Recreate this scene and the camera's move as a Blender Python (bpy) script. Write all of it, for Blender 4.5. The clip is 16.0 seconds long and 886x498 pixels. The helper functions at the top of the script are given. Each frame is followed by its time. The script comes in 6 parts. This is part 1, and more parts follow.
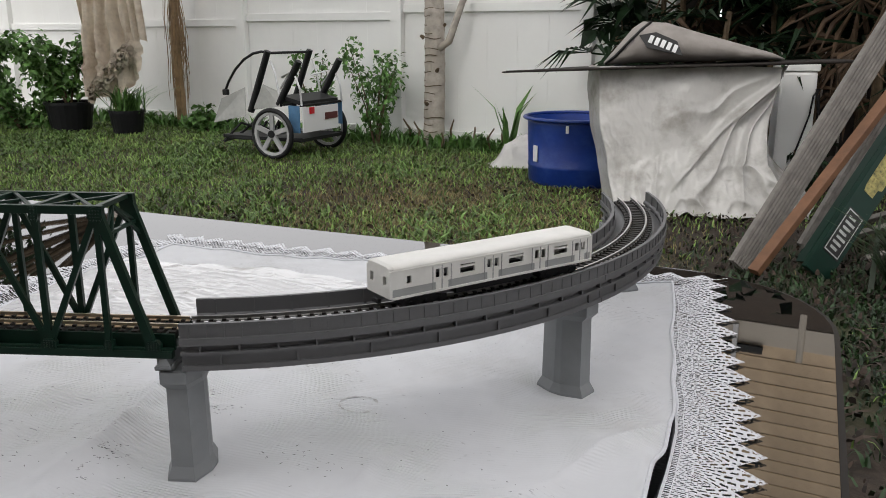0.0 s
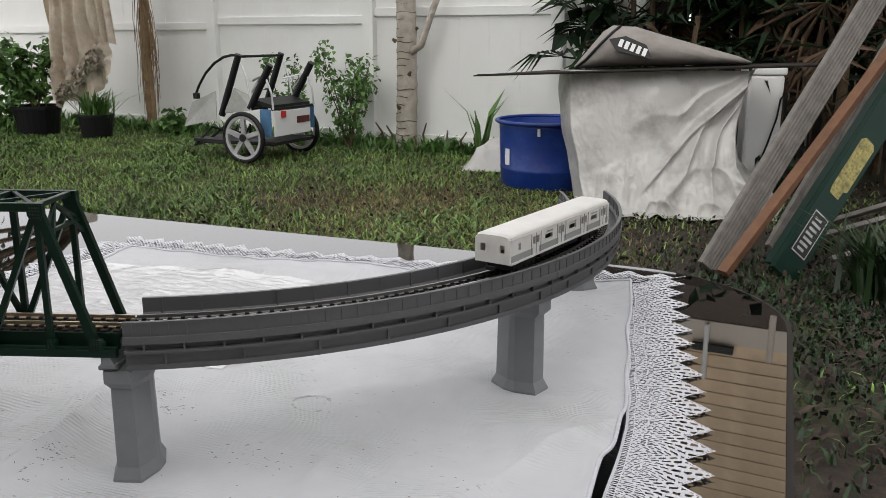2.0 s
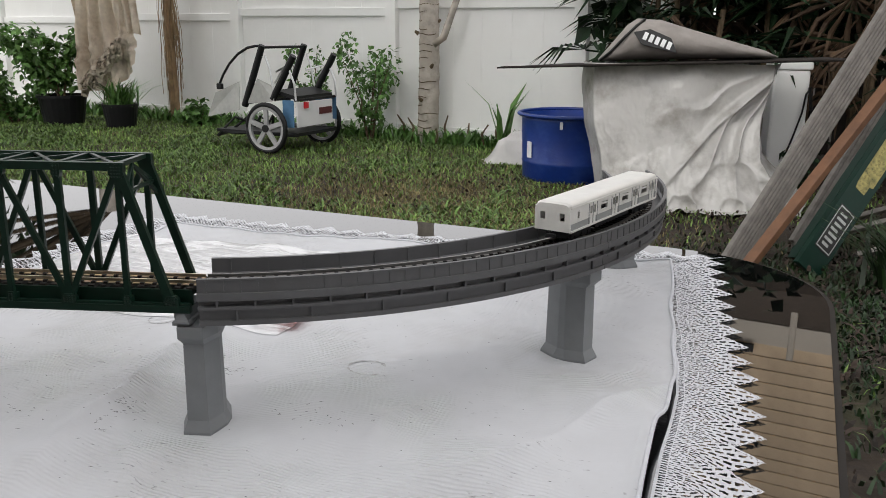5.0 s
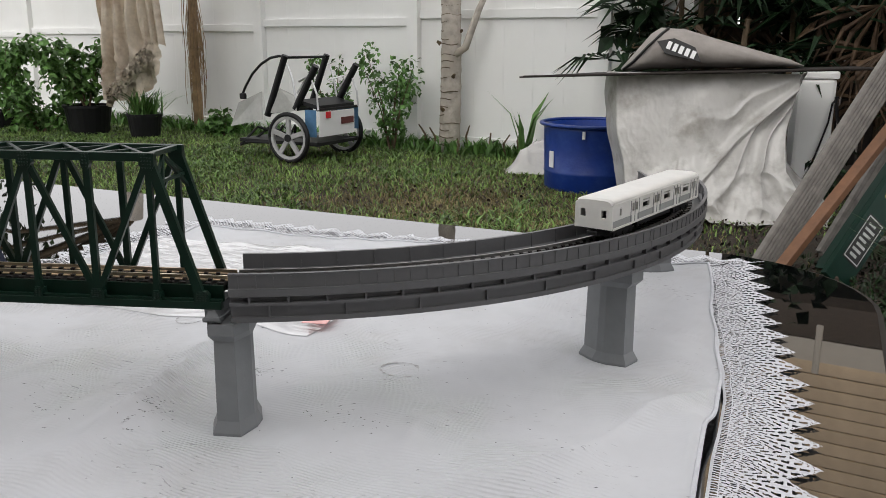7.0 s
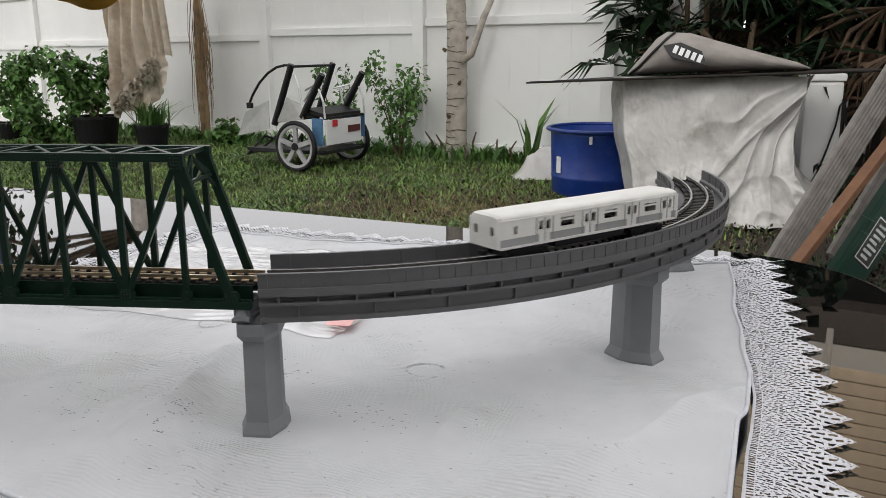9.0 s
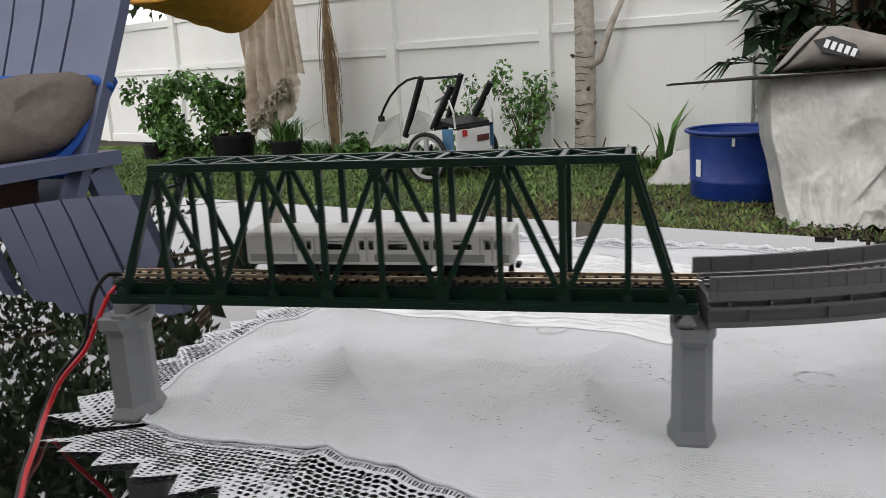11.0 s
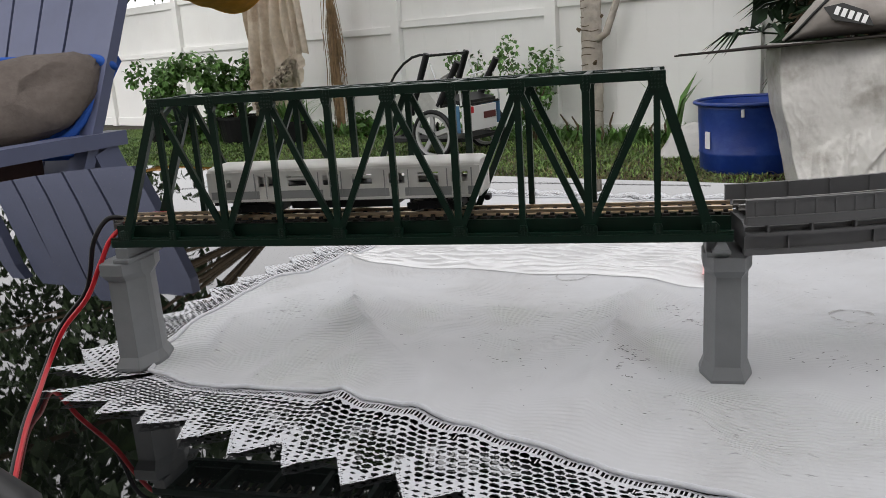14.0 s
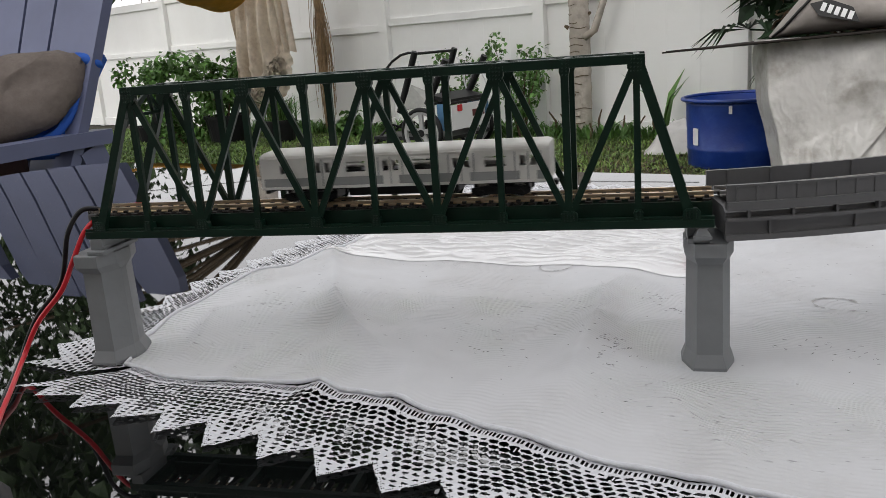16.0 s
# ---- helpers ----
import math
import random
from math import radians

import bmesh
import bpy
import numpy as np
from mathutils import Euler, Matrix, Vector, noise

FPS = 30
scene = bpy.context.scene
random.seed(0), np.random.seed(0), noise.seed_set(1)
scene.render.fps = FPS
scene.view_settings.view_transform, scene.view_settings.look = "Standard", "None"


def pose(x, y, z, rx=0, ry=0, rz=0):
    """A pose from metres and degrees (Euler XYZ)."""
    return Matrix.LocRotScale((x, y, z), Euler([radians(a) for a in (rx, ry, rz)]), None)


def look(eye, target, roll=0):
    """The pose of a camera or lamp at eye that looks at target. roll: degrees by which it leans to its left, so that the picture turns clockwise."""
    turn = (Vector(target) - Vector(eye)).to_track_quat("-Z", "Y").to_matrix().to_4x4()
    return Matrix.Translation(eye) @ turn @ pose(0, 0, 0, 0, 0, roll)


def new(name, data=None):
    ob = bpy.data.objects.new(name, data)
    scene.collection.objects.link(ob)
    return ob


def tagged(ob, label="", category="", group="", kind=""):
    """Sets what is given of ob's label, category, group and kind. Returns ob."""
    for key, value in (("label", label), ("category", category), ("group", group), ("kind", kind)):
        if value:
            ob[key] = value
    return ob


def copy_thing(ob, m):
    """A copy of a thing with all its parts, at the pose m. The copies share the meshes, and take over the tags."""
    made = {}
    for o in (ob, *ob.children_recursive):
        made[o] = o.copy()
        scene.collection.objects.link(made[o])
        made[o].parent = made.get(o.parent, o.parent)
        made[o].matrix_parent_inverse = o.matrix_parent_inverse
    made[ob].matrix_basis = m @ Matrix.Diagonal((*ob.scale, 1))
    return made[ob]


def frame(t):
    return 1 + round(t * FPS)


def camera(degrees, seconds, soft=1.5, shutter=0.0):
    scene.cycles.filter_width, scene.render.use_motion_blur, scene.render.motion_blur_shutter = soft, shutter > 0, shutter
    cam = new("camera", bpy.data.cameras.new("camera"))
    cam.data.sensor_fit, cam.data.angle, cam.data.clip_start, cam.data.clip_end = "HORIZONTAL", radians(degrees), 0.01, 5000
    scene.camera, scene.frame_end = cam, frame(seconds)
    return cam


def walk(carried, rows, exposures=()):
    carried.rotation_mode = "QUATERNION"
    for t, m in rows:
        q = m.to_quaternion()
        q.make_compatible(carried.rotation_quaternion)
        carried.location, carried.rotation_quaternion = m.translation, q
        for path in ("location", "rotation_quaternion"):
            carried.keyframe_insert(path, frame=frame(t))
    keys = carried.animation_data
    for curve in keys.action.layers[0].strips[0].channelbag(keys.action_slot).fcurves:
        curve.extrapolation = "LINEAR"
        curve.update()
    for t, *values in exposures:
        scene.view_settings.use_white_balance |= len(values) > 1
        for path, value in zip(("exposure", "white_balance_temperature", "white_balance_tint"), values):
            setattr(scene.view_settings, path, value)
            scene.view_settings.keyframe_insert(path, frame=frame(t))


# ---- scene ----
cam = camera(55.5, 16.0, soft=0.6, shutter=0.4)
PATH = [
    (0, (0.13, -0.301, 0.922), (-0.023, 1.63, 0.424), 0.0),
    (0.5, (0.132, -0.299, 0.918), (-0.01, 1.63, 0.41), -0.1),
    (1, (0.137, -0.301, 0.921), (0.016, 1.634, 0.429), -0.1),
    (1.5, (0.14, -0.3, 0.92), (0.035, 1.636, 0.432), -0.1),
    (2, (0.141, -0.301, 0.919), (0.048, 1.636, 0.43), 0.1),
    (2.5, (0.144, -0.305, 0.917), (0.069, 1.632, 0.425), -0.0),
    (3, (0.14, -0.307, 0.91), (0.02, 1.621, 0.39), -0.4),
    (5.3, (0.118, -0.315, 0.909), (-0.026, 1.617, 0.415), 0.8),
    (5.5, (0.115, -0.313, 0.908), (-0.094, 1.621, 0.442), 0.8),
    (6, (0.118, -0.307, 0.904), (-0.062, 1.627, 0.427), 0.3),
    (6.5, (0.116, -0.305, 0.901), (-0.072, 1.627, 0.418), 0.2),
    (7, (0.115, -0.304, 0.9), (-0.068, 1.629, 0.421), 0.4),
    (7.5, (0.111, -0.302, 0.898), (-0.09, 1.63, 0.424), 0.0),
    (8, (0.11, -0.303, 0.898), (-0.085, 1.632, 0.431), -0.1),
    (8.2, (0.11, -0.303, 0.898), (-0.081, 1.634, 0.434), -0.2),
    (10.3, (0.042, -0.308, 0.8925), (-0.296, 1.611, 0.44), -2.2),
    (10.5, (0.021, -0.308, 0.8925), (-0.382, 1.6, 0.447), -2.4),
    (11, (-0.02, -0.316, 0.895), (-0.487, 1.58, 0.461), -2.9),
    (11.5, (-0.034, -0.317, 0.889), (-0.536, 1.567, 0.442), -3.6),
    (12, (-0.026, -0.315, 0.881), (-0.524, 1.568, 0.429), -4.2),
    (12.5, (-0.032, -0.315, 0.876), (-0.515, 1.571, 0.418), -3.1),
    (13, (-0.031, -0.302, 0.864), (-0.536, 1.567, 0.364), -2.9),
    (13.5, (-0.025, -0.303, 0.872), (-0.495, 1.582, 0.399), -2.6),
    (14, (-0.028, -0.304, 0.873), (-0.513, 1.577, 0.395), -4.0),
    (14.5, (-0.032, -0.301, 0.871), (-0.52, 1.578, 0.388), -3.9),
    (15, (-0.03, -0.299, 0.868), (-0.506, 1.58, 0.375), -3.9),
    (15.5, (-0.026, -0.301, 0.869), (-0.487, 1.584, 0.385), -4.2),
    (16, (-0.025, -0.3, 0.868), (-0.487, 1.585, 0.385), -4.2),
]
walk(cam, [(t, look(eye, target, roll)) for t, eye, target, roll in PATH], [(0, -0.22), (8, -0.2), (12, -0.2), (14, -0.28), (16, -0.3)])

# ---------------------------------------------------------------- world and light
world = bpy.data.worlds.new("sky")
scene.world = world
world.use_nodes = True
wt = world.node_tree
sky = wt.nodes.new("ShaderNodeTexSky")
sky.sky_type = "NISHITA"
sky.sun_disc = False
sky.sun_elevation = radians(39)
sky.sun_rotation = radians(207)
sky.air_density, sky.dust_density, sky.ozone_density = 1.0, 6.0, 1.0
pale = wt.nodes.new("ShaderNodeHueSaturation")
pale.inputs["Saturation"].default_value = 0.25
wt.links.new(sky.outputs[0], pale.inputs["Color"])
cloud = wt.nodes.new("ShaderNodeMix")          # even cloud cover over the sky
cloud.data_type = "RGBA"
cloud.inputs[0].default_value = 0.75
wt.links.new(pale.outputs[0], cloud.inputs[6])
cloud.inputs[7].default_value = (13.75, 13.6, 13.8, 1)
wt.links.new(cloud.outputs[2], wt.nodes["Background"].inputs[0])
wt.nodes["Background"].inputs[1].default_value = 0.143
sun = new("sun", bpy.data.lights.new("sun", "SUN"))
sun.data.energy, sun.data.angle, sun.data.color = 0.75, radians(24), (1.0, 0.97, 0.92)
sun.matrix_world = look((-3.0, -6.0, 5.5), (0, 0, 0))

# ---------------------------------------------------------------- materials
TZ = 0.741          # glass table top
CZ = 0.743          # upper side of the tablecloth


def material(name, colour, rough=0.6, metal=0.0, grain=0.0, scale=40.0, stain=0.0, stain_scale=4.0, stain_colour=None,
             bump=0.0, bump_scale=None, per_piece=0.0, coat=0.0, transmit=0.0, ior=1.45, subsurface=0.0, object_space=True, spec=0.5):
    """A surface with a base colour, grain and stains at two scales, fine relief and a chance difference from piece to piece."""
    m = bpy.data.materials.new(name)
    m.use_nodes = True
    t = m.node_tree
    b = t.nodes["Principled BSDF"]
    b.inputs["Roughness"].default_value = rough
    b.inputs["Metallic"].default_value = metal
    b.inputs["Specular IOR Level"].default_value = spec
    b.inputs["Coat Weight"].default_value = coat
    b.inputs["Transmission Weight"].default_value = transmit
    b.inputs["IOR"].default_value = ior
    b.inputs["Subsurface Weight"].default_value = subsurface
    b.inputs["Subsurface Radius"].default_value = (0.004, 0.004, 0.004)
    co = t.nodes.new("ShaderNodeTexCoord")
    out = co.outputs["Object"] if object_space else co.outputs["Generated"]

    def tex(sc, detail=5):
        n = t.nodes.new("ShaderNodeTexNoise")
        n.inputs["Scale"].default_value = sc
        n.inputs["Detail"].default_value = detail
        n.inputs["Roughness"].default_value = 0.6
        t.links.new(out, n.inputs["Vector"])
        return n

    def mix(fac, a, c, kind="MIX"):
        n = t.nodes.new("ShaderNodeMix")
        n.data_type, n.blend_type = "RGBA", kind
        if isinstance(fac, float):
            n.inputs[0].default_value = fac
        else:
            t.links.new(fac, n.inputs[0])
        for sock, v in ((n.inputs[6], a), (n.inputs[7], c)):
            if isinstance(v, tuple):
                sock.default_value = (*v, 1) if len(v) == 3 else v
            else:
                t.links.new(v, sock)
        return n.outputs[2]

    def ramp(fac, lo, hi):
        n = t.nodes.new("ShaderNodeMapRange")
        n.inputs[1].default_value, n.inputs[2].default_value = lo, hi
        t.links.new(fac, n.inputs[0])
        return n.outputs[0]

    col = tuple(colour)
    if grain:
        g = tex(scale)
        col = mix(ramp(g.outputs[0], 0.3, 0.7), tuple(c * (1 - grain) for c in colour), tuple(min(1, c * (1 + grain)) for c in colour))
    if stain:
        g2 = tex(stain_scale, 6)
        dark = stain_colour or tuple(c * 0.55 for c in colour)
        f = t.nodes.new("ShaderNodeMath")
        f.operation = "MULTIPLY"
        t.links.new(ramp(g2.outputs[0], 0.5, 0.72), f.inputs[0])
        f.inputs[1].default_value = stain
        col = mix(f.outputs[0], col, dark)
    if per_piece:
        o = t.nodes.new("ShaderNodeObjectInfo")
        h = t.nodes.new("ShaderNodeHueSaturation")
        t.links.new(ramp(o.outputs["Random"], 0, 1), h.inputs["Value"])
        h.inputs["Value"].default_value = 1
        mr = t.nodes.new("ShaderNodeMapRange")
        mr.inputs[3].default_value, mr.inputs[4].default_value = 1 - per_piece, 1 + per_piece
        t.links.new(o.outputs["Random"], mr.inputs[0])
        t.links.new(mr.outputs[0], h.inputs["Value"])
        if isinstance(col, tuple):
            h.inputs["Color"].default_value = (*col, 1)
        else:
            t.links.new(col, h.inputs["Color"])
        col = h.outputs[0]
    if isinstance(col, tuple):
        b.inputs["Base Color"].default_value = (*col, 1)
    else:
        t.links.new(col, b.inputs["Base Color"])
    if bump:
        bn = t.nodes.new("ShaderNodeBump")
        bn.inputs["Strength"].default_value = min(1.0, bump)
        bn.inputs["Distance"].default_value = 1.0 / (bump_scale or scale) * 0.5
        t.links.new(tex(bump_scale or scale).outputs[0], bn.inputs["Height"])
        t.links.new(bn.outputs[0], b.inputs["Normal"])
    return m


M = dict(
    green_plastic=material("green_plastic", (0.004, 0.018, 0.011), 0.33, grain=0.15, scale=150, bump=0.08, bump_scale=400),
    grey_plastic=material("grey_plastic", (0.105, 0.105, 0.108), 0.5, grain=0.08, scale=120, bump=0.08, bump_scale=500, stain=0.2, stain_scale=30),
    pier_plastic=material("pier_plastic", (0.185, 0.193, 0.20), 0.5, grain=0.06, scale=120, bump=0.08, bump_scale=500, stain=0.2, stain_scale=30),
    rail=material("rail", (0.72, 0.60, 0.46), 0.33, 1.0, grain=0.15, scale=90),
    grey_rail=material("grey_rail", (0.42, 0.41, 0.40), 0.38, 1.0, grain=0.15, scale=90),
    sleeper=material("sleeper", (0.018, 0.015, 0.013), 0.6, grain=0.3, scale=200, per_piece=0.3),
    resin=material("resin", (0.80, 0.79, 0.75), 0.4, grain=0.04, scale=120, subsurface=0.3, transmit=0.18, stain=0.2, stain_scale=40, bump=0.06, bump_scale=350),
    resin_lower=material("resin_lower", (0.33, 0.335, 0.33), 0.35, grain=0.05, scale=120, subsurface=0.4),
    black_plastic=material("black_plastic", (0.007, 0.007, 0.008), 0.45, grain=0.2, scale=60, spec=0.35),
    dark_window=material("dark_window", (0.02, 0.02, 0.02), 0.2),
    steel=material("steel", (0.6, 0.6, 0.6), 0.25, 1.0),
    white_vinyl=material("white_vinyl", (0.83, 0.83, 0.81), 0.35, grain=0.03, scale=3, stain=0.25, stain_scale=1.5, stain_colour=(0.6, 0.59, 0.55), bump=0.05, bump_scale=6),
    blue_plastic=material("blue_plastic", (0.009, 0.035, 0.21), 0.35, grain=0.12, scale=8, stain=0.4, stain_scale=9, stain_colour=(0.05, 0.1, 0.3), bump=0.1, bump_scale=15),
    tarp=material("tarp", (0.50, 0.49, 0.47), 0.27, grain=0.08, scale=5, stain=0.85, stain_scale=4.2, stain_colour=(0.24, 0.225, 0.20), bump=0.15, bump_scale=40),
    grey_canvas=material("grey_canvas", (0.28, 0.255, 0.235), 0.8, grain=0.12, scale=14, stain=0.3, stain_scale=5, bump=0.2, bump_scale=60),
    old_wood=material("old_wood", (0.17, 0.158, 0.142), 0.8, grain=0.25, scale=20, stain=0.4, stain_scale=6, bump=0.3, bump_scale=50),
    new_wood=material("new_wood", (0.14, 0.066, 0.032), 0.6, grain=0.25, scale=16, stain=0.4, stain_scale=5, bump=0.2, bump_scale=50),
    ladder_green=material("ladder_green", (0.003, 0.022, 0.014), 0.5, grain=0.15, scale=12, stain=0.4, stain_scale=6, spec=0.3),
    black=material("black", (0.012, 0.012, 0.012), 0.5),
    white=material("white", (0.75, 0.75, 0.75), 0.5),
    aluminium=material("aluminium", (0.6, 0.6, 0.6), 0.35, 1.0, grain=0.2, scale=10),
    bark=material("bark", (0.42, 0.38, 0.33), 0.85, grain=0.3, scale=14, stain=0.5, stain_scale=7, stain_colour=(0.18, 0.14, 0.1), bump=0.6, bump_scale=24),
    leaf=material("leaf", (0.088, 0.18, 0.045), 0.5, grain=0.4, scale=6, spec=0.3),
    # near-black green: the shade among palms and hedge is put into the colour
    shaded_leaf=material("shaded_leaf", (0.009, 0.022, 0.008), 0.5, grain=0.5, scale=5, spec=0.2),
    dry_leaf=material("dry_leaf", (0.30, 0.20, 0.11), 0.8, grain=0.4, scale=9),
    stem=material("stem", (0.10, 0.07, 0.04), 0.8, grain=0.3, scale=30),
    red_rubber=material("red_rubber", (0.5, 0.012, 0.02), 0.35),
    lavender=material("lavender", (0.108, 0.122, 0.202), 0.4, grain=0.06, scale=6, stain=0.25, stain_scale=4),
    pillow_cloth=material("pillow_cloth", (0.12, 0.10, 0.089), 0.9, grain=0.15, scale=40, bump=0.6, bump_scale=60),
    blue_cloth=material("blue_cloth", (0.015, 0.08, 0.36), 0.8),
    orange_cloth=material("orange_cloth", (0.55, 0.26, 0.035), 0.8, grain=0.15, scale=12, stain=0.5, stain_scale=5),
    beige_cloth=material("beige_cloth", (0.62, 0.54, 0.44), 0.9, grain=0.12, scale=18, stain=0.6, stain_scale=6, stain_colour=(0.3, 0.2, 0.13)),
)


def table_glass():
    """Black-backed table glass."""
    m = bpy.data.materials.new("table_glass")
    m.use_nodes = True
    b = m.node_tree.nodes["Principled BSDF"]
    b.inputs["Base Color"].default_value = (0.003, 0.0035, 0.0035, 1)
    b.inputs["Roughness"].default_value = 0.015
    b.inputs["IOR"].default_value = 2.35
    return m


M["table_glass"] = table_glass()

# ---------------------------------------------------------------- mesh helpers


def part(name, bm, mat, parent=None, label="", at=None, smooth=False):
    """Links a bmesh as one mesh object, under a thing or a part."""
    me = bpy.data.meshes.new(name)
    bmesh.ops.recalc_face_normals(bm, faces=bm.faces)
    bm.to_mesh(me)
    bm.free()
    if smooth:
        for p in me.polygons:
            p.use_smooth = True
    me.materials.append(M[mat] if isinstance(mat, str) else mat)
    ob = new(name, me)
    if parent is not None:
        ob.parent = parent
    if at is not None:
        ob.matrix_basis = at
    if label:
        ob["label"] = label
    return ob


def thing(name, at=None, label="", category="", group="", kind=""):
    ob = new(name)
    ob.empty_display_size = 0.02
    if at is not None:
        ob.matrix_basis = at
    return tagged(ob, label, category, group, kind)


def box(bm, x0, x1, y0, y1, z0, z1, m=None, bevel=0.0):
    r = bmesh.ops.create_cube(bm, size=1, matrix=Matrix.Translation(((x0 + x1) / 2, (y0 + y1) / 2, (z0 + z1) / 2)) @ Matrix.Diagonal((x1 - x0, y1 - y0, z1 - z0, 1)))
    vs = r["verts"]
    if bevel:
        es = {e for v in vs for e in v.link_edges}
        r2 = bmesh.ops.bevel(bm, geom=list(es), offset=bevel, segments=2, affect="EDGES", profile=0.6)
        vs = list({v for f in r2["faces"] for v in f.verts} | {v for v in vs if v.is_valid})
    if m is not None:
        bmesh.ops.transform(bm, matrix=m, verts=vs)
    return bm


def cyl(bm, p, q, r0, r1=None, n=12):
    p, q = Vector(p), Vector(q)
    d = q - p
    bmesh.ops.create_cone(bm, cap_ends=True, segments=n, radius1=r0, radius2=r0 if r1 is None else r1, depth=d.length,
                          matrix=Matrix.Translation((p + q) / 2) @ d.to_track_quat("Z", "Y").to_matrix().to_4x4())
    return bm


def bar(bm, p, q, w, d, side=(0, 1, 0)):
    """A square bar from p to q: w wide across, d deep along side."""
    p, q, side = Vector(p), Vector(q), Vector(side).normalized()
    along = (q - p).normalized()
    across = side.cross(along).normalized()
    vs = []
    for c in (p, q):
        for a, b in ((-1, -1), (1, -1), (1, 1), (-1, 1)):
            vs.append(bm.verts.new(c + across * a * w / 2 + side * b * d / 2))
    for f in ((0, 1, 2, 3), (7, 6, 5, 4), (0, 4, 5, 1), (1, 5, 6, 2), (2, 6, 7, 3), (3, 7, 4, 0)):
        bm.faces.new([vs[i] for i in f])
    return bm


def tube(bm, pts, r, n=8):
    """A round tube along points; r is one radius or one for each point."""
    pts = [Vector(p) for p in pts]
    rs = r if isinstance(r, (list, tuple)) else [r] * len(pts)
    rings = []
    up = Vector((0.13, 0.21, 0.97))
    for i, p in enumerate(pts):
        d = (pts[min(i + 1, len(pts) - 1)] - pts[max(i - 1, 0)]).normalized()
        a = d.cross(up)
        if a.length < 1e-4:
            a = d.cross(Vector((1, 0, 0)))
        a.normalize()
        b = d.cross(a)
        rings.append([bm.verts.new(p + (a * math.cos(k * 2 * math.pi / n) + b * math.sin(k * 2 * math.pi / n)) * rs[i]) for k in range(n)])
    for s, e in zip(rings, rings[1:]):
        for k in range(n):
            bm.faces.new((s[k], s[(k + 1) % n], e[(k + 1) % n], e[k]))
    bm.faces.new(rings[0])
    bm.faces.new(rings[-1])
    return bm


def sweep(bm, profile, stations):
    """Sweeps a closed profile of (across, up) along stations of (origin, across axis)."""
    rings = [[bm.verts.new(Vector(o) + Vector(a) * u + Vector((0, 0, w))) for u, w in profile] for o, a in stations]
    n = len(profile)
    for s, e in zip(rings, rings[1:]):
        for k in range(n):
            bm.faces.new((s[k], s[(k + 1) % n], e[(k + 1) % n], e[k]))
    bm.faces.new(rings[0])
    bm.faces.new(rings[-1])
    return bm


def loft(bm, rings, cap=True):
    made = [[bm.verts.new(p) for p in r] for r in rings]
    n = len(made[0])
    for s, e in zip(made, made[1:]):
        for k in range(n):
            bm.faces.new((s[k], s[(k + 1) % n], e[(k + 1) % n], e[k]))
    if cap:
        bm.faces.new(made[0])
        bm.faces.new(made[-1])
    return bm


def sheet(name, xs, ys, height, mat, parent=None, at=None, smooth=True, keep=None):
    """A surface over a grid: height(x, y) gives a point; keep(x, y) says which cells stay."""
    verts = [height(x, y) for y in ys for x in xs]
    n = len(xs)
    faces = []
    for j in range(len(ys) - 1):
        for i in range(n - 1):
            if keep is None or keep((xs[i] + xs[i + 1]) / 2, (ys[j] + ys[j + 1]) / 2):
                faces.append((j * n + i, j * n + i + 1, (j + 1) * n + i + 1, (j + 1) * n + i))
    me = bpy.data.meshes.new(name)
    me.from_pydata(verts, [], faces)
    if smooth:
        me.polygons.foreach_set("use_smooth", [True] * len(faces))
    me.materials.append(M[mat] if isinstance(mat, str) else mat)
    ob = new(name, me)
    if parent is not None:
        ob.parent = parent
    if at is not None:
        ob.matrix_basis = at
    return ob


def spread(a, b, step):
    n = max(1, int(round((b - a) / step)))
    return [a + (b - a) * i / n for i in range(n + 1)]

# ---------------------------------------------------------------- the line of the model railway
YC = 0.0145                 # middle of the track on the bridge
RAD, HEAD = 0.249, radians(8.0)
CX, CY = -RAD * math.sin(HEAD), YC + RAD * math.cos(HEAD)
ARC = RAD * radians(45)
RAIL_Z = 0.8087


def on_track(s):
    """Place, way and outer side of the track at s metres from the joint of bridge and viaduct."""
    if s <= 0:
        return Vector((s, YC, 0)), Vector((1, 0, 0)), Vector((0, -1, 0))
    a = HEAD + min(s, 2.3 * ARC) / RAD
    return Vector((CX + RAD * math.sin(a), CY - RAD * math.cos(a), 0)), Vector((math.cos(a), math.sin(a), 0)), Vector((math.sin(a), -math.cos(a), 0))

# ---------------------------------------------------------------- ground, fence
def ground_material():
    m = material("lawn_soil", (0.034, 0.025, 0.018), 0.9, grain=0.35, scale=25, bump=0.6, bump_scale=40)
    t = m.node_tree
    b = t.nodes["Principled BSDF"]
    old = b.inputs["Base Color"].links[0].from_socket
    co = t.nodes.new("ShaderNodeTexCoord")
    patch = t.nodes.new("ShaderNodeTexNoise")
    patch.inputs["Scale"].default_value, patch.inputs["Detail"].default_value = 1.3, 7
    t.links.new(co.outputs["Object"], patch.inputs["Vector"])
    mr = t.nodes.new("ShaderNodeMapRange")
    mr.inputs[1].default_value, mr.inputs[2].default_value = 0.5, 0.75
    t.links.new(patch.outputs[0], mr.inputs[0])
    mx = t.nodes.new("ShaderNodeMix")
    mx.data_type = "RGBA"
    t.links.new(mr.outputs[0], mx.inputs[0])
    t.links.new(old, mx.inputs[6])
    mx.inputs[7].default_value = (0.05, 0.06, 0.022, 1)
    t.links.new(mx.outputs[2], b.inputs["Base Color"])
    return m


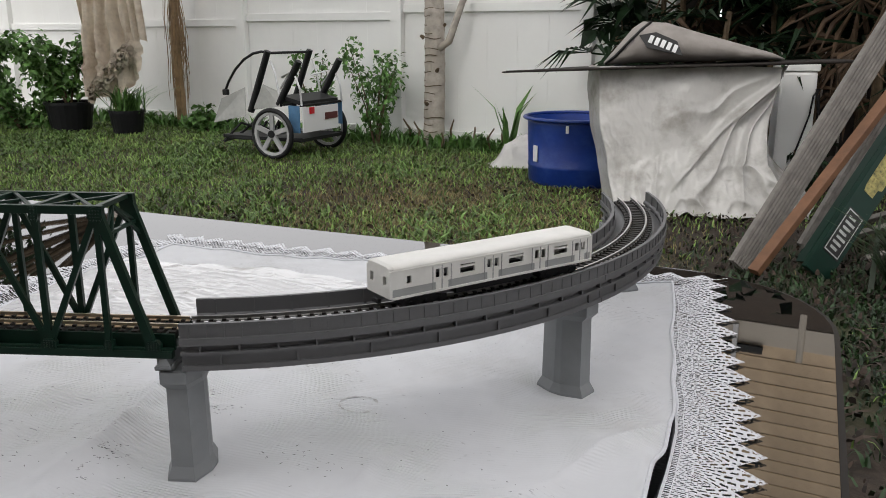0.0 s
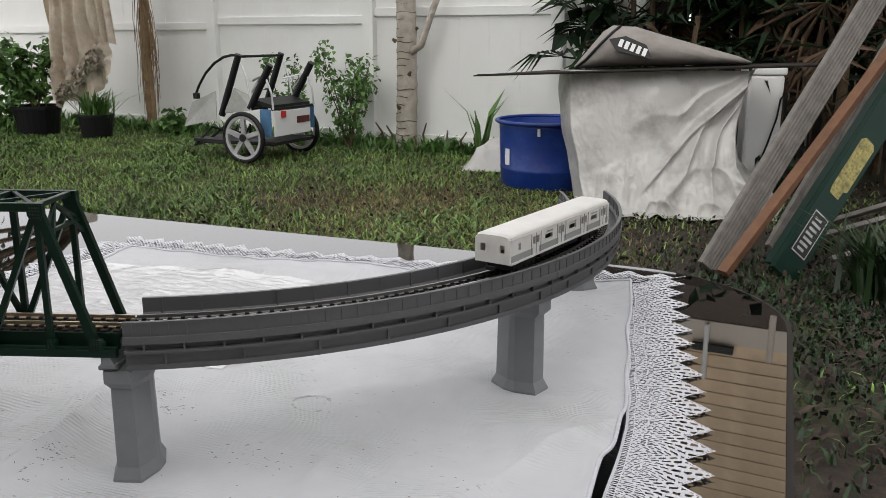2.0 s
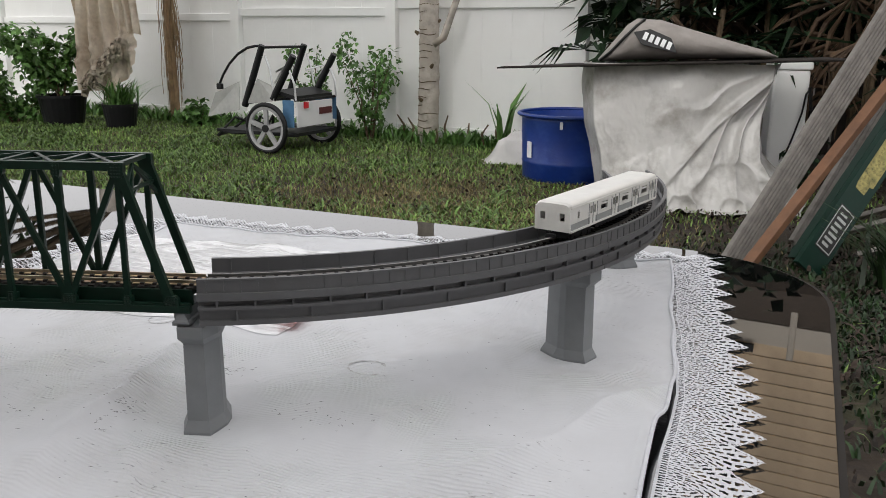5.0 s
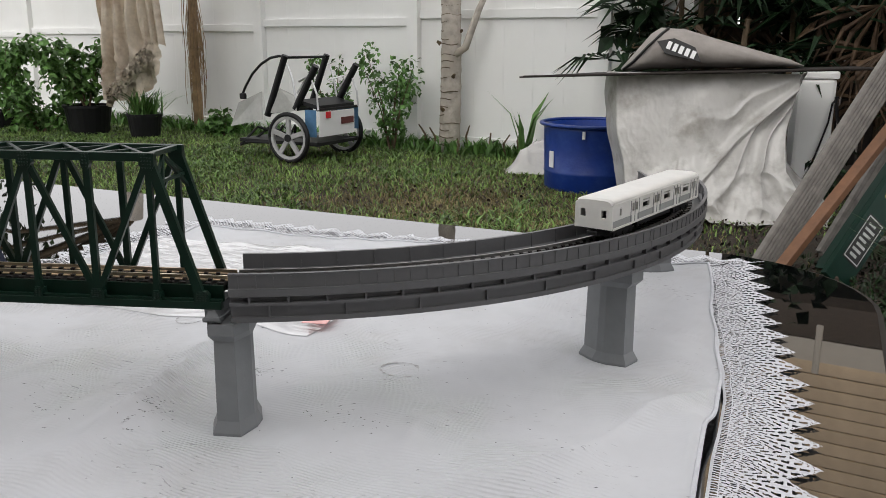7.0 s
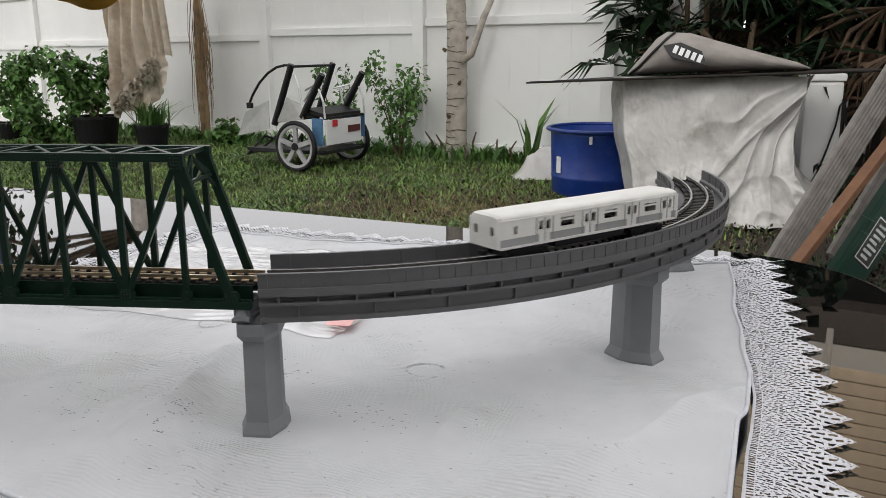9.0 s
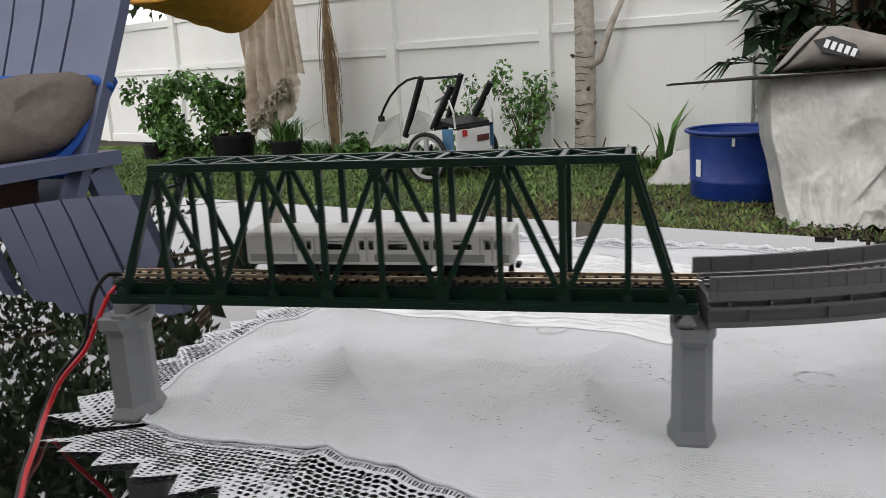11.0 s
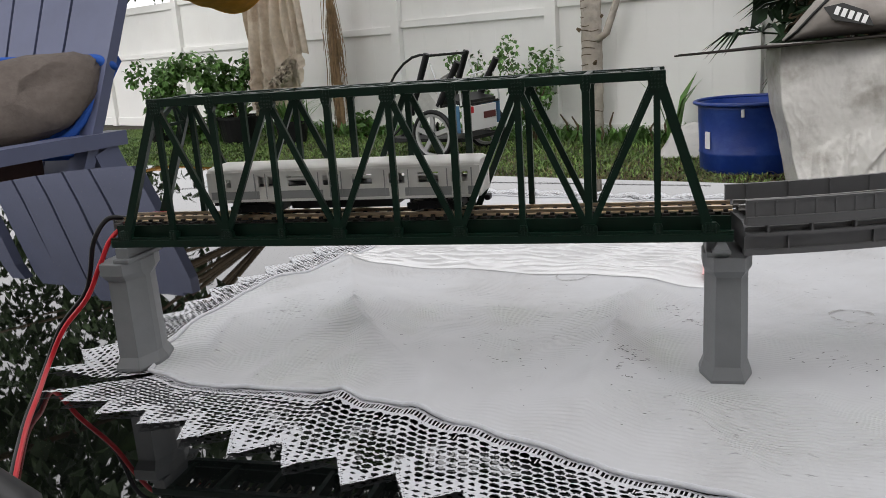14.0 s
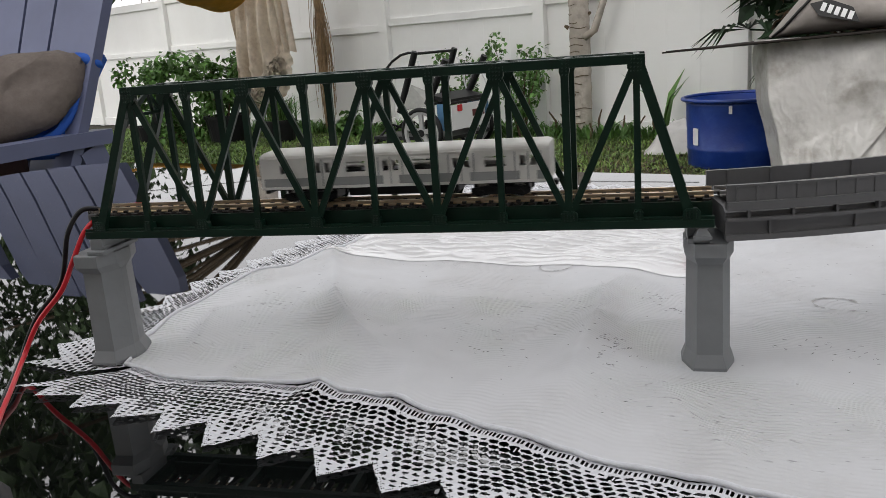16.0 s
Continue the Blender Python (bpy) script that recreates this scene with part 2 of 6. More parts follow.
def bare(x, y):
    """How bare the lawn is: worn soil near the table and on the side of the boards."""
    n = noise.noise(Vector((x * 0.9, y * 0.9, 3.1))) + 0.5 * noise.noise(Vector((x * 2.7, y * 2.7, 7.7)))
    worn = max(0.0, 1 - math.hypot((x + 0.4) / 1.6, (y - 4.3) / 1.3)) * 0.9 + max(0.0, min(1.0, (x - 0.2) / 0.7)) * 0.75
    return worn + n * 0.55


ground = sheet("ground", [-300, -60, -20, *spread(-10, 5, 0.25), 20, 60, 300], [-300, -60, -20, *spread(-3, 11, 0.25), 20, 60, 300],
               lambda x, y: (x, y, 0.02 * noise.noise(Vector((x * 1.1, y * 1.1, 0))) - 0.01 if abs(x) < 12 and abs(y) < 12 else 0.0), ground_material())
tagged(ground, "worn green lawn with patches of bare brown soil", "ground", kind="structure")


def blades(name, n, place, mat, size, label, category, lean=0.6, width=0.12, bent=True):
    """Many thin blades or small leaves in one mesh."""
    rng = random.Random(sum(map(ord, name)))
    vs, fs = [], []
    for _ in range(n):
        p = place(rng)
        if p is None:
            continue
        a, h = rng.uniform(0, 6.283), rng.uniform(*size)
        l, w = rng.uniform(0.1, lean) * h, width * h * rng.uniform(0.7, 1.3)
        dx, dy = math.cos(a), math.sin(a)
        k = len(vs)
        vs += [(p[0] - dy * w, p[1] + dx * w, p[2] - 0.005), (p[0] + dy * w, p[1] - dx * w, p[2] - 0.005),
               (p[0] + dx * l * 0.5 + dy * w * 0.8, p[1] + dy * l * 0.5 - dx * w * 0.8, p[2] + h * 0.6),
               (p[0] + dx * l * 0.5 - dy * w * 0.8, p[1] + dy * l * 0.5 + dx * w * 0.8, p[2] + h * 0.6),
               (p[0] + dx * l * 1.3, p[1] + dy * l * 1.3, p[2] + h * (0.9 if bent else 1))]
        fs += [(k, k + 1, k + 2, k + 3), (k + 3, k + 2, k + 4)]
    me = bpy.data.meshes.new(name)
    me.from_pydata(vs, [], fs)
    me.materials.append(M[mat])
    return tagged(new(name, me), label, category, kind="stuff")


def grass_at(rng):
    x, y = rng.uniform(-7.5, 3.2), 1.2 + 8.5 * rng.random()
    if (x > 0.7 and y < 3.8 and rng.random() < 0.75) or y < 1.6 + 0.5 * noise.noise(Vector((x * 1.3, 0.5, 0.5))):
        return None
    if y > fence_y(x) - 0.02 or bare(x, y) > 0.35 + 0.5 * rng.random():
        return None
    return (x, y, 0.0)


FA, FB = Vector((-3.47, 8.5, 0)), Vector((-0.3, 6.85, 0))
FU = (FB - FA).normalized()
FN = Vector((FU.y, -FU.x, 0))                # towards the lawn


def fence_y(x):
    return FA.y + (x - FA.x) * FU.y / FU.x


def fence_pt(d, out, z):
    """A point d metres along the fence from its post by the tree, out metres before it."""
    return FB + FU * d + FN * out + Vector((0, 0, z))


FROT = math.degrees(math.atan2(FU.y, FU.x))
FENCE = pose(FB.x, FB.y, 0, 0, 0, FROT)
TOP_UP = 0.62               # from the middle rail to the fence top
POSTS = [-12.1, -10.2, -8.25, -6.30, -4.37, -2.43, -0.60, 1.14, 1.75]
RAILS = [0.90, 0.92, 0.95, 0.985, 1.015, 1.06, 1.12, 1.12]      # each section's middle rail; the sections step with the ground


def build_fence():
    f = thing("fence", FENCE, "white vinyl privacy fence with posts and rails", "fence", kind="structure")
    bm = bmesh.new()
    box(bm, -0.055, 0.055, -0.065, 0.055, 0, 1.0, bevel=0.004)
    post = part("post", bm, "white_vinyl", f, at=pose(POSTS[0], 0, 0) @ Matrix.Diagonal((1, 1, RAILS[0] + TOP_UP + 0.03, 1)))
    bm = bmesh.new()
    loft(bm, [[(-0.07, -0.075, 0), (0.07, -0.075, 0), (0.07, 0.07, 0), (-0.07, 0.07, 0)], [(-0.07, -0.075, 0.015), (0.07, -0.075, 0.015), (0.07, 0.07, 0.015), (-0.07, 0.07, 0.015)],
              [(-0.01, -0.01, 0.05), (0.01, -0.01, 0.05), (0.01, 0.01, 0.05), (-0.01, 0.01, 0.05)]])
    cap = part("cap", bm, "white_vinyl", f, at=pose(POSTS[0], 0, RAILS[0] + TOP_UP + 0.03))
    for k, x in enumerate(POSTS[1:]):
        h = max(RAILS[k:k + 2]) + TOP_UP + 0.03
        o = new("post", post.data)
        o.parent, o.matrix_basis = f, pose(x, 0, 0) @ Matrix.Diagonal((1, 1, h, 1))
        c = new("cap", cap.data)
        c.parent, c.matrix_basis = f, pose(x, 0, h)
    for a, b, mid in zip(POSTS, POSTS[1:], RAILS):
        for z, h in ((0.06, 0.11), (mid, 0.07), (mid + TOP_UP - 0.02, 0.09)):
            bm = bmesh.new()
            box(bm, a + 0.056, b - 0.056, -0.035, 0.03, z - h / 2, z + h / 2, bevel=0.004)
            part("rail", bm, "white_vinyl", f)
        n = 6 if b - a > 1.5 else 3
        w = (b - a - 0.112) / n
        for k in range(n):
            bm = bmesh.new()
            box(bm, a + 0.056 + k * w + 0.0003, a + 0.056 + (k + 1) * w - 0.0003, -0.008, 0.014, 0.02, mid + TOP_UP - 0.03, bevel=0.0015)
            part("panel", bm, "white_vinyl", f)
    return f


build_fence()

# ---------------------------------------------------------------- the glass table
TROT = -19.0
TABLE = pose(0, 0, 0, 0, 0, TROT)
TX0, TX1, TY0, TY1, TR = -0.96, 0.25, -0.5, 0.424, 0.12


def rounded(x0, x1, y0, y1, r, n=10, bow=0.0):
    pts = []
    for cx, cy, a0 in ((x1 - r, y0 + r, -90), (x1 - r, y1 - r, 0), (x0 + r, y1 - r, 90), (x0 + r, y0 + r, 180)):
        for k in range(n + 1):
            a = radians(a0 + 90 * k / n)
            pts.append((cx + r * math.cos(a), cy + r * math.sin(a)))
    return pts


def build_table():
    t = thing("patio_table", TABLE, "black glass patio table with dark metal rim", "table")
    o, i = rounded(TX0, TX1, TY0, TY1, TR), rounded(TX0 + 0.003, TX1 - 0.003, TY0 + 0.003, TY1 - 0.003, TR - 0.003)
    bm = bmesh.new()
    loft(bm, [[(*p, TZ - 0.006) for p in i], [(*p, TZ - 0.0008) for p in i], [(p[0] * 0.9985, p[1] * 0.9985, TZ) for p in i]])
    part("glass_top", bm, "table_glass", t)
    bm = bmesh.new()
    ring = [[(*p, TZ - 0.014) for p in i], [(*p, TZ - 0.014) for p in o], [(*p, TZ - 0.001) for p in o], [(*p, TZ - 0.001) for p in i]]
    vs = [[bm.verts.new(p) for p in r] for r in ring]
    n = len(o)
    for a, b in zip(vs, vs[1:] + vs[:1]):
        for k in range(n):
            bm.faces.new((a[k], a[(k + 1) % n], b[(k + 1) % n], b[k]))
    part("rim", bm, "black_plastic", t)
    for x in (TX0 + 0.12, TX1 - 0.12):
        for y in (TY0 + 0.12, TY1 - 0.12):
            bm = bmesh.new()
            cyl(bm, (x, y, -0.01), (x, y, TZ - 0.012), 0.018, 0.022)
            part("leg", bm, "black_plastic", t)
    return t


build_table()

# ---------------------------------------------------------------- tablecloth with lace border
CROT = -15.5
CLOTH = pose(0, 0, CZ, 0, 0, CROT)
CU0, CU1, CV0, CV1 = -0.277, 0.172, -0.066, 0.331
UX, UY = math.cos(radians(CROT)), math.sin(radians(CROT))
# folds: ends in the cloth's own plane, height, width
RIDGES = [(-0.257, 0.121, -0.181, 0.019, 0.0065, 0.011), (-0.181, 0.019, -0.150, -0.012, 0.0075, 0.011), (-0.150, -0.012, -0.118, -0.036, 0.0050, 0.010),
          (-0.060, 0.098, -0.062, 0.066, 0.0055, 0.011), (-0.062, 0.066, -0.053, 0.029, 0.0075, 0.010), (-0.053, 0.029, -0.045, -0.019, 0.0060, 0.010), (-0.045, -0.019, -0.036, -0.060, 0.0045, 0.010),
          (-0.241, 0.0, -0.215, -0.048, 0.0050, 0.008), (-0.15, -0.035, -0.13, -0.062, 0.0040, 0.007), (-0.105, -0.04, -0.095, -0.064, 0.0030, 0.007), (-0.19, -0.03, -0.175, -0.066, 0.0035, 0.008),
          (0.078, 0.061, 0.067, 0.044, 0.0022, 0.004), (0.067, 0.044, 0.070, 0.015, 0.0026, 0.005), (0.182, 0.108, 0.158, 0.072, 0.0070, 0.012), (0.158, 0.072, 0.138, 0.030, 0.0075, 0.016),
          (0.138, 0.030, 0.110, 0.0, 0.0045, 0.016), (0.176, 0.070, 0.178, 0.020, 0.0080, 0.008), (0.0, 0.02, 0.08, -0.066, 0.0035, 0.016), (-0.03, -0.01, 0.02, -0.066, 0.003, 0.008),
          (-0.08, 0.24, 0.12, 0.30, 0.002, 0.02), (0.08, 0.13, 0.16, 0.20, 0.002, 0.018), (-0.15, 0.05, -0.07, 0.06, 0.0018, 0.012)]


def between(x, table):
    """Straight-line interpolation in a short table of (x, y)."""
    for (x0, y0), (x1, y1) in zip(table, table[1:]):
        if x <= x1:
            k = max(0.0, (x - x0) / (x1 - x0))
            k = k * k * (3 - 2 * k)
            return y0 + (y1 - y0) * k
    return table[-1][1]


# how far the hem and the lace tips stray from straight lines on each side of the cloth
RIGHT_HEM = [(-0.066, 0.006), (0.035, 0.0075), (0.063, 0.0075), (0.09, 0.0105), (0.13, 0.0105), (0.2, 0.0045), (0.26, -0.0025), (0.35, -0.012)]
RIGHT_LACE = [(-0.066, 0.011), (0.046, 0.0115), (0.078, 0.0125), (0.106, 0.0128), (0.143, 0.0106), (0.1865, 0.0056), (0.24, -0.0012), (0.28, -0.0055), (0.35, -0.0145)]
FRONT_HEM = [(-0.277, -0.002), (-0.21, -0.004), (-0.14, 0.003), (-0.10, 0.0), (-0.07, -0.003), (-0.045, -0.008), (0.0, -0.0105), (0.03, -0.0135), (0.1, -0.015), (0.17, -0.014)]
FRONT_TIPS = [(-0.25, 0.005), (-0.20, 0.0015), (-0.16, -0.003), (-0.12, -0.004), (-0.07, -0.007), (0.0, -0.0105), (0.1, -0.014)]
LEFT_HEM = [(-0.066, 0.046), (-0.045, 0.026), (0.0, 0.012), (0.05, 0.015), (0.331, 0.020)]
LEFT_TIPS = [(-0.066, 0.030), (-0.03, 0.027), (0.0, 0.024), (0.05, 0.015), (0.331, 0.014)]
BACK_HEM = [(-0.277, 0.0), (-0.12, 0.0), (0.05, 0.010), (0.16, 0.022)]
FEET = [(-0.2495, 0.009), (-0.001, 0.0149), (0.163, 0.108), (0.212, 0.295)]


def cloth_z(u, v):
    """The folds of the cloth over the table, flat under the piers."""
    z = 0.0045 * noise.noise(Vector((u * 11, v * 11, 1.0))) + 0.0020 * noise.noise(Vector((u * 38, v * 30, 2.0))) + 0.0011 * (0.4 - abs(noise.noise(Vector((u * 26 + v * 14, v * 40, 4.0))))) + 0.0040 * (0.35 - abs(noise.noise(Vector((u * 9 + v * 4, v * 6 - u * 3, 6.0)))))
    for u0, v0, u1, v1, h, w in RIDGES:
        du, dv = u1 - u0, v1 - v0
        k = max(0.0, min(1.0, ((u - u0) * du + (v - v0) * dv) / (du * du + dv * dv)))
        d = math.hypot(u - u0 - k * du, v - v0 - k * dv)
        z += 1.2 * h * math.exp(-(d / w) ** 1.0) * (0.7 + 0.3 * math.sin(math.pi * k))
    z += 0.0019 * noise.noise(Vector((u * 75, v * 13, 8.0))) * max(0.0, 1 - (v - CV0) / 0.16)
    x, y = u * UX - v * UY, u * UY + v * UX
    flat = 1.0
    for fx, fy in FEET:
        flat = min(flat, max(0.0, (math.hypot(x - fx, y - fy) - 0.018) / 0.02))
    return max(-0.0012, z * flat)


def cloth_material():
    # the broad grey mottle paints soft fold shadows as well as dirt
    m = material("white_cotton", (0.57, 0.578, 0.597), 0.9, grain=0.03, scale=60, stain=0.7, stain_scale=7, stain_colour=(0.46, 0.457, 0.455))
    t = m.node_tree
    b = t.nodes["Principled BSDF"]
    old = b.inputs["Base Color"].links[0].from_socket
    co = t.nodes.new("ShaderNodeTexCoord")
    # dark flecks, drawn out along the weave, dense in some smears
    flat = t.nodes.new("ShaderNodeMapping")
    flat.inputs["Scale"].default_value = (0.33, 1.0, 1.0)
    t.links.new(co.outputs["Object"], flat.inputs["Vector"])
    fine = t.nodes.new("ShaderNodeTexNoise")
    fine.inputs["Scale"].default_value, fine.inputs["Detail"].default_value = 620, 3
    t.links.new(flat.outputs[0], fine.inputs["Vector"])
    n = t.nodes.new("ShaderNodeTexNoise")
    n.inputs["Scale"].default_value, n.inputs["Detail"].default_value = 11, 7
    t.links.new(co.outputs["Object"], n.inputs["Vector"])
    mask = t.nodes.new("ShaderNodeMapRange")
    mask.inputs[1].default_value, mask.inputs[2].default_value, mask.inputs[3].default_value, mask.inputs[4].default_value = 0.45, 0.72, 0.0, 0.17
    t.links.new(n.outputs[0], mask.inputs[0])
    both = t.nodes.new("ShaderNodeMath")
    both.operation = "ADD"
    t.links.new(fine.outputs[0], both.inputs[0])
    t.links.new(mask.outputs[0], both.inputs[1])
    sc = t.nodes.new("ShaderNodeMapRange")
    sc.inputs[1].default_value, sc.inputs[2].default_value, sc.inputs[3].default_value, sc.inputs[4].default_value = 0.735, 0.84, 0.0, 0.6
    t.links.new(both.outputs[0], sc.inputs[0])
    mx = t.nodes.new("ShaderNodeMix")
    mx.data_type = "RGBA"
    t.links.new(sc.outputs[0], mx.inputs[0])
    t.links.new(old, mx.inputs[6])
    mx.inputs[7].default_value = (0.16, 0.16, 0.17, 1)
    t.links.new(mx.outputs[2], b.inputs["Base Color"])
    # woven cords that run along the cloth
    w = t.nodes.new("ShaderNodeTexWave")
    w.bands_direction = "Y"
    w.inputs["Scale"].default_value, w.inputs["Distortion"].default_value = 150, 1.6
    t.links.new(co.outputs["Object"], w.inputs["Vector"])
    bn = t.nodes.new("ShaderNodeBump")
    bn.inputs["Strength"].default_value, bn.inputs["Distance"].default_value = 0.6, 0.0007
    where = t.nodes.new("ShaderNodeTexNoise")
    where.inputs["Scale"].default_value, where.inputs["Detail"].default_value = 14, 3
    t.links.new(co.outputs["Object"], where.inputs["Vector"])
    some = t.nodes.new("ShaderNodeMapRange")
    some.inputs[1].default_value, some.inputs[2].default_value, some.inputs[3].default_value = 0.43, 0.60, 0.05
    t.links.new(where.outputs[0], some.inputs[0])
    cords = t.nodes.new("ShaderNodeMath")
    cords.operation = "MULTIPLY"
    t.links.new(w.outputs["Fac"], cords.inputs[0])
    t.links.new(some.outputs[0], cords.inputs[1])
    t.links.new(cords.outputs[0], bn.inputs["Height"])
    t.links.new(bn.outputs[0], b.inputs["Normal"])
    return m


M["cotton"] = cloth_material()
M["lace"] = material("lace_thread", (0.60, 0.61, 0.64), 0.9, grain=0.06, scale=300, bump=0.4, bump_scale=700)


def lace_kept(d, s, depth, seed):
    """Whether thread covers a place d metres out from the hem and s metres along it."""
    pitch = 0.0245 if seed != 2 else 0.022
    k = (s / pitch + (seed * 0.37 or 0.09)) % 1.0
    tip = depth - 0.0125 + 0.0125 * (1 - abs(2 * k - 1))
    wob = 0.0004 * noise.noise(Vector((s * 420, d * 420, seed)))
    if d + wob > tip:
        return False
    if d + wob > tip - 0.0019 or d < 0.0014:
        return (s / 0.0017 + d / 0.0021) % 1.0 > 0.16 or d < 0.0014       # knotted edge
    warp = noise.noise(Vector((s * 55, d * 55, 3 + seed)))
    if seed == 2:
        # slits that run out from the hem and fan round the middle of each scallop, in rows, with ladders of eyelets
        if d < 0.0042:
            return (s / 0.0016) % 1.0 < 0.5 or d > 0.0036
        x = (k - 0.5) * pitch
        q = x * (1.0 + 0.55 * math.cos(d / depth * 4.2)) + 0.0006 * warp
        row = math.floor(q / 0.0021)
        if abs(x + 0.004) < 0.0024 and 0.008 < d < 0.013:
            return (x / 0.0015) % 1.0 < 0.5 or abs(d - 0.0105) < 0.0006
        slit = (q / 0.0021) % 1.0 > 0.60
        run = (d / 0.0047 + 0.37 * (row % 5) + 0.25 * warp) % 1.0
        return not (slit and run > 0.30)
    # a crocheted net: a band of slits at the hem, then slanting threads with closed cells and large eyelets
    if d < 0.0046:
        return (s / 0.0015) % 1.0 < 0.48 or d > 0.0039
    q = (s / 0.0312) % 1.0
    if 0.42 < q < 0.50 and 0.006 < d < 0.0085:
        return (s / 0.0024) % 1.0 < 0.2
    y = d / 0.0025 + 0.22 * warp
    row = math.floor(y)
    x = s / 0.0040 + 0.5 * (row % 2) + 0.25 * noise.noise(Vector((s * 40, d * 40, 8))) + d * 60
    col = math.floor(x)
    fx, fy = x - col, y - row
    big = 0.43 + 0.10 * noise.noise(Vector((s * 25, d * 25, 2)))
    if d > tip - 0.0085:
        big -= 0.14
    if noise.noise(Vector((col * 0.31, row * 0.31, 4 + seed))) > 0.36:
        big -= 0.16
    return ((fx - 0.5) / big) ** 2 + ((fy - 0.5) / (big * 0.92)) ** 2 > 1.0


def build_cloth():
    c = thing("tablecloth", CLOTH, "white cotton tablecloth with crocheted lace border, creased and speckled", "tablecloth")

    def edge(u, v):
        """The hem wavers and strays from its straight lines."""
        wob = 0.0015 * noise.noise(Vector((u * 11, v * 11, 5)))
        ku, kv = (u - CU0) / (CU1 - CU0), (v - CV0) / (CV1 - CV0)
        du = between(v, RIGHT_HEM) * max(0.0, ku * 2 - 1) ** 2 + between(v, LEFT_HEM) * max(0.0, 1 - ku * 2.5) ** 2
        dv = between(u, FRONT_HEM) * max(0.0, 1 - kv * 2.5) ** 2 + between(u, BACK_HEM) * max(0.0, kv * 2 - 1) ** 2
        return u + du + wob * (2 * ku - 1), v + dv + wob * (2 * kv - 1)

    def at(u, v):
        e = edge(u, v)
        return (e[0], e[1], cloth_z(*e))

    sheet("fabric", spread(CU0, CU1, 0.0024), spread(CV0, CV1, 0.0024), at, "cotton", c)
    bm = bmesh.new()
    hem = []
    for a, b in (((CU0, CV0), (CU1, CV0)), ((CU1, CV0), (CU1, CV1)), ((CU1, CV1), (CU0, CV1)), ((CU0, CV1), (CU0, CV0))):
        for k in range(90):
            u, v = a[0] + (b[0] - a[0]) * k / 90, a[1] + (b[1] - a[1]) * k / 90
            p = at(u, v)
            hem.append((p[0], p[1], p[2] + 0.0005))
    tube(bm, hem + hem[:1], 0.0010, 6)
    part("hem", bm, "lace", c, smooth=True)
    step = 0.00042
    for n, (axis, sign, base, lo, hi, depth) in enumerate((("v", -1, CV0, CU0, CU1, 0.043), ("v", 1, CV1, CU0, CU1, 0.040), ("u", 1, CU1, CV0, CV1, 0.040), ("u", -1, CU0, CV0, CV1, 0.040))):

        def put(s, d, axis=axis, sign=sign, base=base, lo=lo, hi=hi, n=n, depth=depth):
            sc = min(max(s, lo), hi)
            hu, hv = (sc, base) if axis == "v" else (base, sc)
            e = edge(hu, hv)
            far = d / depth
            if n == 0:
                e = (e[0], e[1] + (CV0 + between(sc, FRONT_TIPS) - e[1]) * far)
            elif n == 2:
                e = (CU1 + between(sc, RIGHT_LACE), e[1])
            elif n == 3:
                e = (e[0] + (CU0 + between(sc, LEFT_TIPS) - e[0]) * far, e[1])
            if n == 0:
                e = (sc + (e[0] - sc) * (1 - far), e[1])
            u, v = (s - sc + e[0], e[1] + sign * d) if axis == "v" else (e[0] + sign * d, s - sc + e[1])
            z = cloth_z(*edge(hu, hv)) * max(0.0, 1 - d / 0.03) * (0.4 if n == 2 else 1.0) + 0.0002 + 0.0009 * noise.noise(Vector((u * 60, v * 60, 9))) + 0.00035 * noise.noise(Vector((u * 500, v * 500, 2)))
            return (u, v, max(-0.0016, z - 0.0008))

        def keep(s, d, lo=lo, hi=hi, depth=depth, n=n):
            over = max(lo - s, s - hi, 0.0)
            if n == 0 and s < lo + 0.012:
                return False
            if over > d or (n == 3 and over > 0.012):
                return False        # mitred corners
            return lace_kept(d, s - lo, depth, n)

        sheet("lace_border", spread(lo - 0.042, hi + 0.042, step), spread(0.0, depth, step), put, "lace", c, keep=keep, smooth=False)
    return c


build_cloth()

# ---------------------------------------------------------------- truss bridge
BY0, BY1 = 0.0, 0.029
NODE_ENDS, NODE_STEP = (-0.2442, -0.0082), 0.0244
ZB, ZT = 0.8025, 0.8548


def node_x(k):
    """The panel points; the end panels are shorter."""
    return NODE_ENDS[k // 10] if k in (0, 10) else -0.124 + NODE_STEP * (k - 5)


